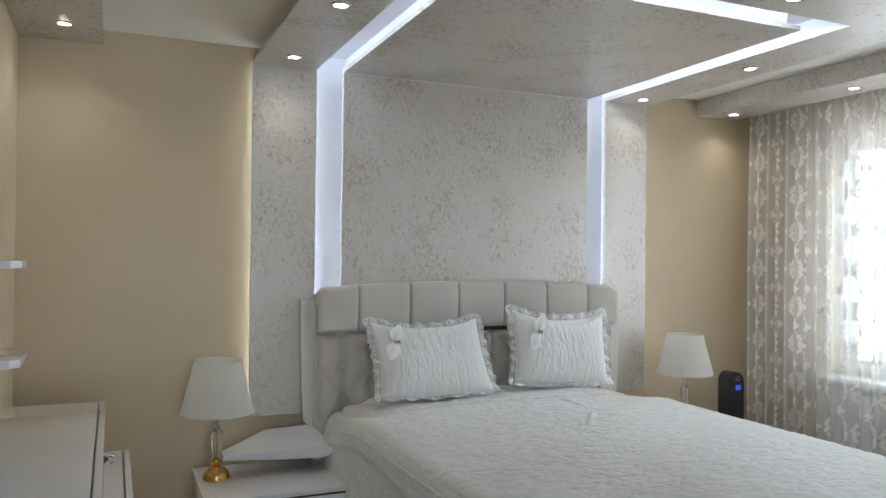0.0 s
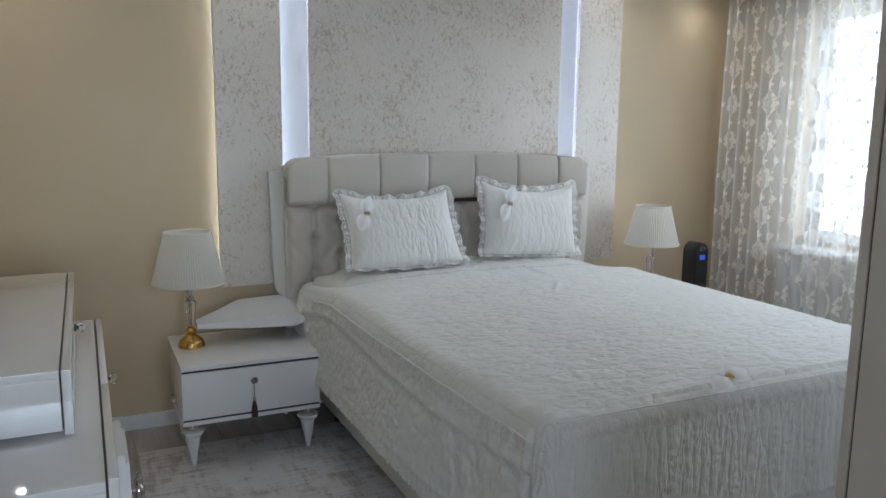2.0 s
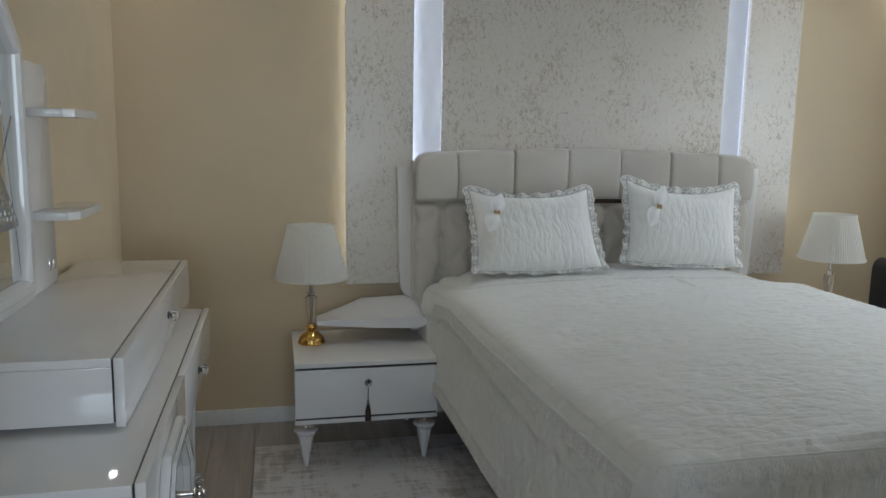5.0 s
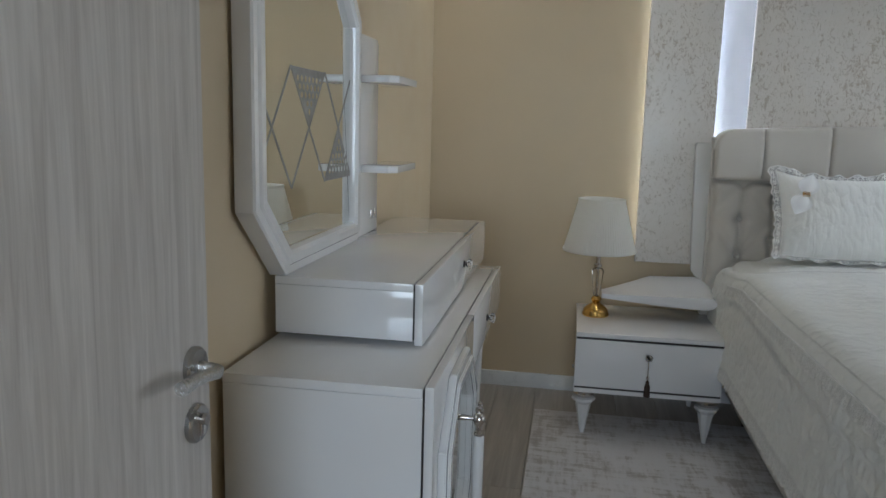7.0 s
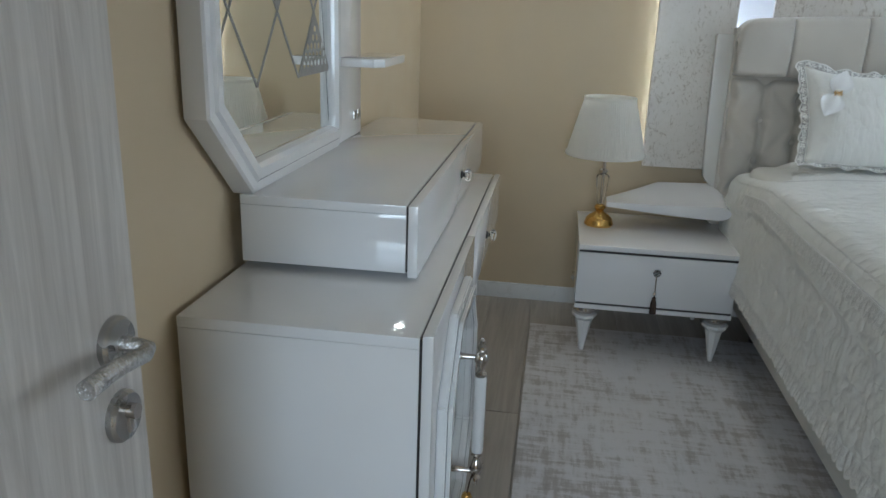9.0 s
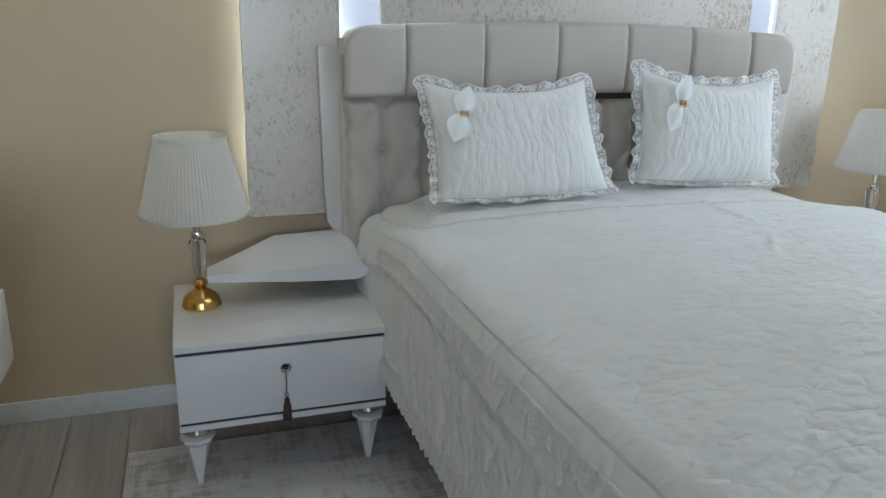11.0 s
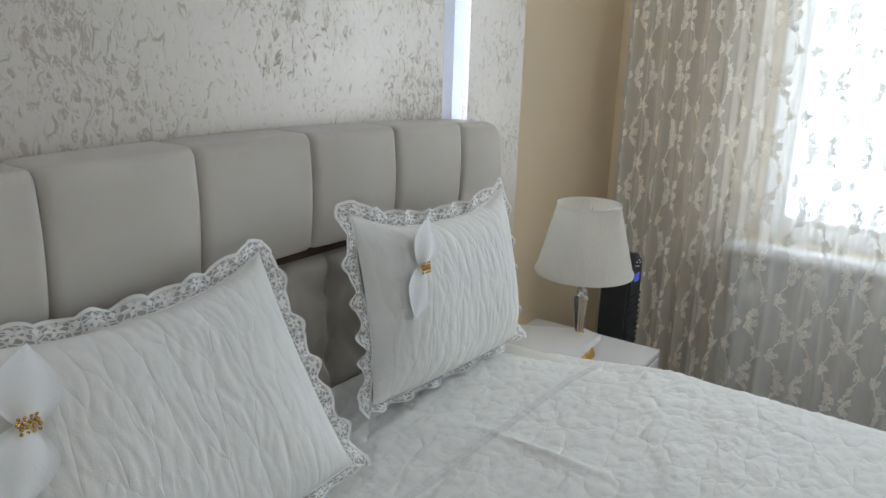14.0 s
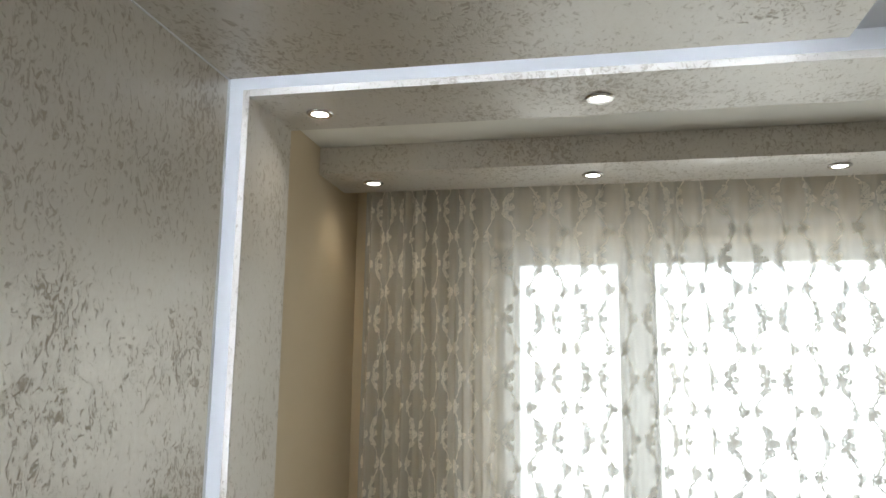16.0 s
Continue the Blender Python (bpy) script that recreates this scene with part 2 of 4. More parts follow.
    mix, see, top = (nt.nodes.new("ShaderNodeMixShader"), nt.nodes.new("ShaderNodeBsdfTransparent"), nt.nodes.new("ShaderNodeMixShader"))
    nt.links.new(mth(nt, "SUBTRACT", 0.32, mth(nt, "MULTIPLY", work, 0.28)), mix.inputs[0])
    nt.links.new(dif.outputs[0], mix.inputs[1])
    nt.links.new(tra.outputs[0], mix.inputs[2])
    nt.links.new(alpha, top.inputs[0])
    nt.links.new(see.outputs[0], top.inputs[1])
    nt.links.new(mix.outputs[0], top.inputs[2])
    nt.links.new(top.outputs[0], nt.nodes["Material Output"].inputs[0])
    return m


def glow(name, colour, strength):
    m, nt, b = mat(name)
    b.inputs["Base Color"].default_value = (*colour, 1)
    b.inputs["Emission Color"].default_value = (*colour, 1)
    b.inputs["Emission Strength"].default_value = strength
    return m


def rug_material():
    m, nt, b = mat("woven_rug")
    n1 = nd(nt, "ShaderNodeTexNoise", Scale=9.0, Detail=8.0, Roughness=0.75)
    nt.links.new(coords(nt, (4.0, 0.6, 1)), n1.inputs[0])
    n2 = nd(nt, "ShaderNodeTexNoise", Scale=9.0, Detail=8.0, Roughness=0.75)
    nt.links.new(coords(nt, (0.6, 4.0, 1)), n2.inputs[0])
    n3 = nd(nt, "ShaderNodeTexNoise", Scale=2.5, Detail=2.0)
    nt.links.new(coords(nt), n3.inputs[0])
    n4 = nd(nt, "ShaderNodeTexNoise", Scale=11.0, Detail=3.0)
    nt.links.new(coords(nt, (1.0, 1.0, 1)), n4.inputs[0])
    t = mth(nt, "ADD", mth(nt, "MULTIPLY", mth(nt, "ADD", n1.outputs[0], n2.outputs[0]), 0.42), mth(nt, "ADD", mth(nt, "MULTIPLY", n3.outputs[0], 0.22), mth(nt, "MULTIPLY", n4.outputs[0], 0.25)))
    r = ramp(nt, t, [(0.62, (0.73, 0.71, 0.72)), (0.668, (0.66, 0.635, 0.635)), (0.708, (0.50, 0.465, 0.45)), (0.80, (0.40, 0.36, 0.34))])
    nt.links.new(r.outputs[0], b.inputs["Base Color"])
    b.inputs["Roughness"].default_value = 0.9
    b.inputs["Sheen Weight"].default_value = 0.2
    w = nd(nt, "ShaderNodeTexNoise", Scale=380.0, Detail=2.0)
    nt.links.new(coords(nt), w.inputs[0])
    bump(nt, b, w.outputs[0], 0.5, 0.004)
    return m


def shade_material():
    m, nt, b = mat("pleated_shade_cloth")
    b.inputs["Base Color"].default_value = (0.88, 0.87, 0.83, 1)
    b.inputs["Roughness"].default_value = 0.8
    b.inputs["Subsurface Weight"].default_value = 0.0
    tra = nt.nodes.new("ShaderNodeBsdfTranslucent")
    tra.inputs[0].default_value = (0.90, 0.88, 0.83, 1)
    mix = nt.nodes.new("ShaderNodeMixShader")
    mix.inputs[0].default_value = 0.6
    nt.links.new(b.outputs[0], mix.inputs[1])
    nt.links.new(tra.outputs[0], mix.inputs[2])
    nt.links.new(mix.outputs[0], nt.nodes["Material Output"].inputs[0])
    return m


def clear(name, rough=0.0, ior=1.5, tint=(1, 1, 1)):
    m, nt, b = mat(name)
    b.inputs["Base Color"].default_value = (*tint, 1)
    b.inputs["Transmission Weight"].default_value = 1.0
    b.inputs["Roughness"].default_value = rough
    b.inputs["IOR"].default_value = ior
    return m


CREAM = plain("cream_wall_paint", (0.60, 0.482, 0.318), 0.55, vary=0.03, scale=2.0, grain=0.12, grain_scale=120)
WHITE_CEIL = plain("white_ceiling_paint", (0.80, 0.76, 0.68), 0.7, vary=0.03, grain=0.08)
STUCCO_WALL = stucco("pearl_plaster_wall", (1.0, 1.0, 0.62))
STUCCO_CEIL = stucco("pearl_plaster_ceiling", (0.6, 1.0, 1.0), (0, 0, 0.2))
SLOT = plain("white_slot_paint", (0.82, 0.82, 0.83), 0.5, vary=0.02)
LACQUER = plain("white_gloss_lacquer", (0.80, 0.785, 0.775), 0.06, vary=0.015, coat=0.5)
LACQUER_EDGE = plain("white_satin_lacquer", (0.80, 0.79, 0.78), 0.3, vary=0.02)
WARDROBE = plain("white_wardrobe_lacquer", (0.84, 0.83, 0.815), 0.16, vary=0.02, coat=0.4)
# near-black for trim, shadow gaps and the contact shadow under the drawer box
DARK_TRIM_SHADE = plain("dark_trim_and_shade", (0.035, 0.03, 0.028), 0.35)
VELVET = plain("greige_velvet", (0.59, 0.545, 0.48), 0.85, vary=0.05, scale=5, grain=0.25, grain_scale=700, sheen=0.5)
WING = plain("cream_satin_lacquer", (0.68, 0.655, 0.605), 0.35, vary=0.02)
BROWN = plain("dark_brown_wood", (0.07, 0.035, 0.02), 0.5)
COTTON = quilt("white_quilted_cotton", (0.84, 0.84, 0.805), 0.008)
PILLOW_COTTON = quilt("white_quilted_pillow_cotton", (0.84, 0.835, 0.795), 0.0042)
SATIN = plain("cream_bed_base_cloth", (0.74, 0.73, 0.68), 0.6, vary=0.03, grain=0.2)
PETAL = plain("white_satin_petal", (0.86, 0.86, 0.85), 0.45, vary=0.02, grain=0.2, grain_scale=200)
LACE = lace("white_lace", (0.88, 0.87, 0.84), 0.36)
NET = lace("white_edge_lace", (0.88, 0.875, 0.85), 0.74)
GOLD = plain("polished_gold", (0.72, 0.46, 0.14), 0.2, metal=1.0, vary=0.1)
CHROME = plain("polished_chrome", (0.62, 0.58, 0.55), 0.15, metal=1.0, vary=0.05)
STEEL = plain("brushed_steel", (0.45, 0.44, 0.43), 0.28, metal=1.0, vary=0.08, grain=0.15)
SPARKLE = plain("hammered_steel", (0.55, 0.54, 0.53), 0.22, metal=1.0, vary=0.3, scale=180, grain=0.9, grain_scale=420)
CRYSTAL = clear("clear_crystal", 0.02, 1.52)
SHADE = shade_material()
FLOOR_WOOD = wood("laminate_oak", (0.32, 0.285, 0.25), (0.52, 0.475, 0.425), 1, 0.4)
DOOR_WOOD = wood("pale_grey_oak_veneer", (0.42, 0.38, 0.345), (0.66, 0.62, 0.575), 2, 0.42, 2.3)
RUG = rug_material()
CURTAIN = curtain_material()
PLASTIC_BLACK = plain("black_plastic", (0.012, 0.012, 0.013), 0.42)
PVC = plain("white_window_pvc", (0.78, 0.78, 0.77), 0.3, vary=0.02)
RADIATOR = plain("white_radiator_enamel", (0.84, 0.83, 0.81), 0.35, vary=0.02)
TASSEL = plain("dark_brown_thread", (0.055, 0.032, 0.022), 0.75, vary=0.3, scale=60)
ETCH = plain("grey_etched_glass", (0.33, 0.31, 0.28), 0.55, vary=0.1, scale=40)
LED_COOL = glow("cool_led_tape", (0.79, 0.86, 1.0), COOL_LED)
LED_WARM = glow("white_led_tape", (0.86, 0.95, 1.0), WARM_LED)
LED_DISC = glow("spot_diffuser", (1.0, 0.97, 0.93), 9.0)
BLUE = glow("blue_display", (0.08, 0.15, 0.9), 0.14)
GLASS = clear("window_glass", 0.0, 1.45)
MIRROR, _nt, _b = mat("silvered_mirror")
_b.inputs["Base Color"].default_value = (0.86, 0.88, 0.86, 1)
_b.inputs["Metallic"].default_value, _b.inputs["Roughness"].default_value = 1.0, 0.012


# ---- mesh helpers ----
def finish(name, bm, material, angle=35):
    me = bpy.data.meshes.new(name)
    bmesh.ops.recalc_face_normals(bm, faces=bm.faces)
    bm.to_mesh(me)
    bm.free()
    me.shade_smooth()
    me.set_sharp_from_angle(angle=radians(angle))
    me.materials.append(material)
    return me


def thing(name, base, label, category, group="", kind=""):
    ob = new(name)
    ob.location = base
    ob.empty_display_size = 0.05
    return tagged(ob, label, category, group, kind)


def part(name, bm, material, parent, label="", angle=35):
    """One mesh under a thing or part; bm is in world metres for a thing that stands unturned."""
    root = parent
    while root.parent:
        root = root.parent
    bm.transform(Matrix.Translation(-Vector(root.location)))
    ob = new(name, finish(name, bm, material, angle))
    ob.parent = parent
    return tagged(ob, label)


def solid(name, bm, material, label, category, group="", kind="", angle=35):
    return tagged(new(name, finish(name, bm, material, angle)), label, category, group, kind)


def box(x0, x1, y0, y1, z0, z1, bevel=0.0, seg=2):
    bm = bmesh.new()
    bmesh.ops.create_cube(bm, size=1)
    bm.transform(Matrix.Translation(((x0 + x1) / 2, (y0 + y1) / 2, (z0 + z1) / 2)) @ Matrix.Diagonal((x1 - x0, y1 - y0, z1 - z0, 1)))
    if bevel:
        bmesh.ops.bevel(bm, geom=bm.edges[:], offset=bevel, segments=seg, profile=0.6, affect="EDGES")
    return bm


def join(*bms):
    out = bms[0]
    for b in bms[1:]:
        me = bpy.data.meshes.new("tmp")
        b.to_mesh(me)
        b.free()
        out.from_mesh(me)
        bpy.data.meshes.remove(me)
    return out


def lathe(profile, seg=32, at=(0, 0, 0), flute=0, depth=0.0, caps=True):
    """Turns (radius, height) rows round z; flute: number of grooves."""
    bm = bmesh.new()
    rows = []
    for r, z in profile:
        ring = []
        for i in range(seg):
            a = math.tau * i / seg
            rr = r * (1 + (depth * math.cos(flute * a) if flute else 0))
            ring.append(bm.verts.new((at[0] + rr * math.cos(a), at[1] + rr * math.sin(a), at[2] + z)))
        rows.append(ring)
    for a, b in zip(rows, rows[1:]):
        for i in range(seg):
            bm.faces.new((a[i], a[(i + 1) % seg], b[(i + 1) % seg], b[i]))
    if caps:
        bm.faces.new(rows[0][::-1])
        bm.faces.new(rows[-1])
    else:
        bmesh.ops.remove_doubles(bm, verts=bm.verts[:], dist=1e-6)
    return bm


def prism(points, axis, lo, hi, bevel=0.0):
    """A flat outline (two coordinates a point) thickened along axis from lo to hi."""
    bm = bmesh.new()
    def at(p, d):
        c = list(p)
        c.insert(axis, d)
        return c
    low = [bm.verts.new(at(p, lo)) for p in points]
    high = [bm.verts.new(at(p, hi)) for p in points]
    n = len(points)
    bm.faces.new(low)
    bm.faces.new(high[::-1])
    for i in range(n):
        bm.faces.new((low[i], low[(i + 1) % n], high[(i + 1) % n], high[i]))
    bmesh.ops.recalc_face_normals(bm, faces=bm.faces)
    if bevel:
        bmesh.ops.bevel(bm, geom=bm.edges[:], offset=bevel, segments=2, profile=0.6, affect="EDGES")
    return bm


def tube(points, radius, seg=10):
    bm = bmesh.new()
    pts = [Vector(p) for p in points]
    rows = []
    for i, p in enumerate(pts):
        d = (pts[min(i + 1, len(pts) - 1)] - pts[max(i - 1, 0)]).normalized()
        up = Vector((0, 0, 1)) if abs(d.z) < 0.9 else Vector((1, 0, 0))
        s = d.cross(up).normalized()
        t = s.cross(d)
        r = radius[i] if isinstance(radius, (list, tuple)) else radius
        rows.append([bm.verts.new(p + (s * math.cos(math.tau * k / seg) + t * math.sin(math.tau * k / seg)) * r) for k in range(seg)])
    for a, b in zip(rows, rows[1:]):
        for k in range(seg):
            bm.faces.new((a[k], a[(k + 1) % seg], b[(k + 1) % seg], b[k]))
    bm.faces.new(rows[0])
    bm.faces.new(rows[-1][::-1])
    return bm


def sheet(nu, nv, fn, uv=None):
    """A grid whose corner (i, j) lies at fn(i / nu, j / nv)."""
    bm = bmesh.new()
    layer = bm.loops.layers.uv.new("cloth") if uv else None
    vs = [[bm.verts.new(fn(i / nu, j / nv)) for j in range(nv + 1)] for i in range(nu + 1)]
    for i in range(nu):
        for j in range(nv):
            f = bm.faces.new((vs[i][j], vs[i + 1][j], vs[i + 1][j + 1], vs[i][j + 1]))
            if uv:
                for lp, (a, b) in zip(f.loops, ((i, j), (i + 1, j), (i + 1, j + 1), (i, j + 1))):
                    lp[layer].uv = uv(a / nu, b / nv)
    return bm


# ---- plan, in metres ----
XL, XR, YB, YF, H = -0.40, 3.88, 3.765, 0.15, 2.478   # wall faces and ceiling
PY, PZ = 3.687, 2.387                                 # face of the wall boards, underside of the ceiling boards
BOARD = 0.02
PX = (0.60, 0.912, 1.048, 2.516, 2.640, 2.940)        # edges of the boards and slots
SLOT_Y = (2.07, 2.20)
FRAME_Y = 1.79

# ---- structure ----
def structure(name, bm, material, label, category):
    return solid(name, bm, material, label, category, kind="structure")


floor = structure("floor", box(XL - 0.1, XR + 0.2, -1.6, YB + 0.1, -0.06, -0.008), FLOOR_WOOD, "grey-beige oak laminate floor", "floor")
structure("wall_north", box(XL, XR, YB, YB + 0.15, 0, 2.62), CREAM, "smooth cream painted bedroom wall behind the bed", "wall")
structure("wall_west", box(XL - 0.15, XL, YF, YB + 0.15, 0, 2.62), CREAM, "smooth cream painted side wall", "wall")
structure("wall_south", join(box(XL - 0.15, -0.24, -0.03, YF, 0, 2.62), box(0.72, XR + 0.15, -0.03, YF, 0, 2.62), box(-0.24, 0.72, -0.03, YF, 2.12, 2.62)), CREAM, "cream painted wall with the doorway", "wall")
# the opening in the end wall is added to hold the fill lamp
structure("hall_wall", join(box(-1.0, -0.9, -1.7, -0.03, 0, 2.62), box(1.5, 1.6, -1.7, -0.03, 0, 2.62), box(-1.0, -0.25, -1.8, -1.7, 0, 2.62), box(0.95, 1.6, -1.8, -1.7, 0, 2.62), box(-0.25, 0.95, -1.8, -1.7, 0, 0.8), box(-0.25, 0.95, -1.8, -1.7, 2.1, 2.62)), CREAM, "plain cream hallway walls beyond the doorway", "wall")
structure("hall_ceiling", box(-1.0, 1.6, -1.8, -0.03, 2.62, 2.7), WHITE_CEIL, "plain white hallway ceiling", "ceiling")
WIN = (0.95, 3.16, 0.80, 2.18)   # window opening y0 y1 z0 z1
structure("wall_east", join(box(XR, XR + 0.22, YF, WIN[0], 0, 2.62), box(XR, XR + 0.22, WIN[1], YB + 0.15, 0, 2.62), box(XR, XR + 0.22, WIN[0], WIN[1], 0, WIN[2]), box(XR, XR + 0.22, WIN[0], WIN[1], WIN[3], 2.62)), CREAM, "cream painted wall with the wide window", "wall")
structure("ceiling", box(XL - 0.15, XR + 0.22, YF, YB + 0.15, H, H + 0.14), WHITE_CEIL, "off-white painted bedroom ceiling", "ceiling")
structure("ceiling_box_west", box(XL, -0.06, YF, YB, 2.41, H - 0.002, 0.002), STUCCO_CEIL, "dropped plaster ceiling box along the side wall", "ceiling")
structure("ceiling_box_east", box(3.40, 3.70, YF, YB, 2.372, H - 0.002, 0.002), STUCCO_CEIL, "dropped plaster ceiling box in front of the curtain", "ceiling")

# boards stand off wall and ceiling on set-back cores that carry the light tapes
def wall_board(name, x0, x1, z0, label):
    bm = box(x0, x1, PY, PY + BOARD, z0, PZ + BOARD, 0.0015, 1)
    return structure(name, bm, STUCCO_WALL, label, "wall panel")


for x0, x1, y0, y1, z0, z1 in (
        (PX[0] + 0.05, PX[1] - 0.03, PY + BOARD, YB, 0.74, H), (PX[2] + 0.035, PX[3] - 0.035, PY + BOARD, YB, 0.62, H), (PX[4] + 0.03, PX[5] - 0.05, PY + BOARD, YB, 0.74, H),
        (PX[0] + 0.05, PX[1] - 0.03, FRAME_Y + 0.05, PY + BOARD, PZ + BOARD, H), (PX[4] + 0.03, PX[5] - 0.05, FRAME_Y + 0.05, PY + BOARD, PZ + BOARD, H),
        (PX[1] - 0.03, PX[4] + 0.03, FRAME_Y + 0.05, SLOT_Y[0] - 0.03, PZ + BOARD, H), (PX[2] + 0.035, PX[3] - 0.035, SLOT_Y[1] + 0.035, PY + BOARD, PZ + BOARD, H)):
    structure("panel_batten", box(x0, x1, y0, y1, z0, z1), SLOT, "white painted batten behind a plaster board", "batten")
wall_board("wall_panel_side_west", PX[0], PX[1], 0.684, "narrow pearl plaster wall panel lit from behind")
wall_board("wall_panel_centre", PX[2], PX[3], 0.60, "wide pearl plaster wall panel above the headboard")
wall_board("wall_panel_side_east", PX[4], PX[5], 0.684, "narrow pearl plaster wall panel lit from behind")
structure("ceiling_panel_frame", join(
    box(PX[0], PX[1], FRAME_Y, PY, PZ, PZ + BOARD), box(PX[4], PX[5], FRAME_Y, PY, PZ, PZ + BOARD), box(PX[1], PX[4], FRAME_Y, SLOT_Y[0], PZ, PZ + BOARD)),
    STUCCO_CEIL, "dropped plaster ceiling frame with recessed spots", "ceiling panel")
structure("ceiling_panel_centre", box(PX[2], PX[3], SLOT_Y[1], PY, PZ, PZ + BOARD), STUCCO_CEIL, "pearl plaster ceiling panel above the bed", "ceiling panel")
structure("slot_backing", join(
    box(PX[1] - 0.03, PX[2] + 0.035, YB - 0.004, YB - 0.001, 0.62, H - 0.004), box(PX[3] - 0.035, PX[4] + 0.03, YB - 0.004, YB - 0.001, 0.62, H - 0.004),
    box(PX[1] - 0.03, PX[2] + 0.035, SLOT_Y[0] - 0.03, YB - 0.005, H - 0.004, H - 0.001), box(PX[3] - 0.035, PX[4] + 0.03, SLOT_Y[0] - 0.03, YB - 0.005, H - 0.004, H - 0.001),
    box(PX[2] + 0.035, PX[3] - 0.035, SLOT_Y[0] - 0.03, SLOT_Y[1] + 0.035, H - 0.004, H - 0.001)),
    SLOT, "white painted light slots between the panels", "trim")


def tape(x0, x1, y0, y1, z0, z1, warm=False):
    return solid("led_strip", box(x0, x1, y0, y1, z0, z1), LED_WARM if warm else LED_COOL,
                 "glowing white light strip hidden behind the panel edge" if warm else "glowing cool white light strip hidden in the slot", "led strip", "led strips")


ZT = (0.76, 2.37)
TY = (3.749, 3.759)
TZ = (2.462, 2.472)
for xa in (PX[1] - 0.03, PX[3] - 0.035):
    tape(xa + 0.001, xa + 0.004, *TY, *ZT)
for xa in (PX[1] - 0.03, PX[3] - 0.035):
    tape(xa + 0.001, xa + 0.004, SLOT_Y[1], PY, *TZ)
tape(PX[2], PX[3], SLOT_Y[0] - 0.029, SLOT_Y[0] - 0.026, *TZ)
tape(PX[0] + 0.046, PX[0] + 0.049, *TY, *ZT, True)
tape(PX[5] - 0.049, PX[5] - 0.046, *TY, *ZT, True)

# white strip in place of light that leaks through the wall-to-ceiling joint
structure("joint_light_line", box(PX[2], PX[3], PY - 0.004, PY - 0.0005, PZ - 0.004, PZ - 0.0005), SLOT, "thin white strip drawn for light leaking at the panel joint", "trim")

# skirting
structure("baseboard", join(box(XL, 3.70, YB - 0.014, YB - 0.001, 0, 0.075, 0.003), box(XL + 0.001, XL + 0.014, 1.1, YB - 0.014, 0, 0.075, 0.003)), PVC, "white moulded skirting board along the walls", "baseboard")

# window
win = thing("window_1", (XR + 0.12, 2.05, WIN[2]), "wide white framed window behind a sheer curtain", "window", kind="structure")
FX = (XR + 0.09, XR + 0.16)
y0, y1, z0, z1 = WIN
part("window_frame", join(box(*FX, y0, y1, z0, z0 + 0.09, 0.004), box(*FX, y0, y1, z1 - 0.08, z1, 0.004), box(*FX, y0, y0 + 0.08, z0 + 0.09, z1 - 0.08, 0.004), box(*FX, y1 - 0.09, y1, z0 + 0.09, z1 - 0.08, 0.004),
     box(*FX, 2.515, 2.665, z0 + 0.09, z1 - 0.08, 0.006), box(*FX, 1.44, 1.56, z0 + 0.09, z1 - 0.08, 0.006)), PVC, win)
for a, b in ((y0 + 0.08, 1.44), (1.56, 2.515), (2.665, y1 - 0.09)):
    pane = part("pane", box(XR + 0.12, XR + 0.126, a, b, z0 + 0.09, z1 - 0.08), GLASS, win)
    pane.visible_shadow = False
structure("window_sill", box(3.80, XR + 0.09, 0.9, 3.25, 0.765, 0.797, 0.006), PVC, "white window sill board above the radiator", "window sill")

# ---- spots in the ceiling ----
def make_spot():
    root = thing("downlight", (0, 0, 0), "small round recessed ceiling spotlight, switched on", "spotlight", "ceiling spots")
    part("trim_ring", lathe([(0.025, -0.001), (0.039, -0.001), (0.040, -0.003), (0.036, -0.007), (0.026, -0.006), (0.025, -0.001)], 28, caps=False), CHROME, root, "thin chrome ring")
    part("diffuser", lathe([(0.001, -0.002), (0.025, -0.002), (0.025, -0.005), (0.001, -0.0055)], 24), LED_DISC, root, "glowing white disc")
    return root


def spot_at(x, y, z):
    m = pose(x, y, z)
    s = make_spot() if not spots else copy_thing(spots[0], m)
    if not spots:
        s.matrix_basis = m
    spots.append(s)
    l = new("spot_beam", bpy.data.lights.new("spot_beam", "SPOT"))
    l.data.energy, l.data.spot_size, l.data.spot_blend, l.data.shadow_soft_size = SPOT_WATTS, radians(135), 1.0, 0.03
    l.data.color = (1.0, 0.93, 0.82)
    l.location = (x, y, z - 0.012)


spots = []
for p in ((0.752, 3.49), (0.748, 2.69), (2.797, 3.54), (2.80, 2.74), (2.18, 1.93)):
    spot_at(*p, PZ)
for p in ((3.545, 3.595), (3.545, 2.76), (3.548, 1.92)):
    spot_at(*p, 2.372)
spot_at(-0.205, 3.47, 2.41)


# ---- curtain ----
def curtain_xy(u):
    """Plan of the hanging cloth: tight folds by the wall end, shallower over the window."""
    y = 3.70 - u * 2.72
    tight = max(0.0, 1 - u / 0.24)
    s = u * 2.72
    a = 0.020 + 0.014 * tight + 0.006 * math.sin(17 * u)
    ph = 58 * s + 30 * min(s, 0.65) + 1.8 * math.sin(6.1 * s) + 0.9 * math.sin(14.3 * s + 1)
    x = 3.765 + a * math.sin(ph) + 0.3 * a * math.sin(2 * ph + 0.7) + 0.010 * math.sin(11.3 * u + 1.0)
    return x, y


CU = 900
arc, lengths = 0.0, [0.0]
for i in range(CU):
    (xa, ya), (xb, yb) = curtain_xy(i / CU), curtain_xy((i + 1) / CU)
    arc += math.hypot(xb - xa, yb - ya)
    lengths.append(arc)


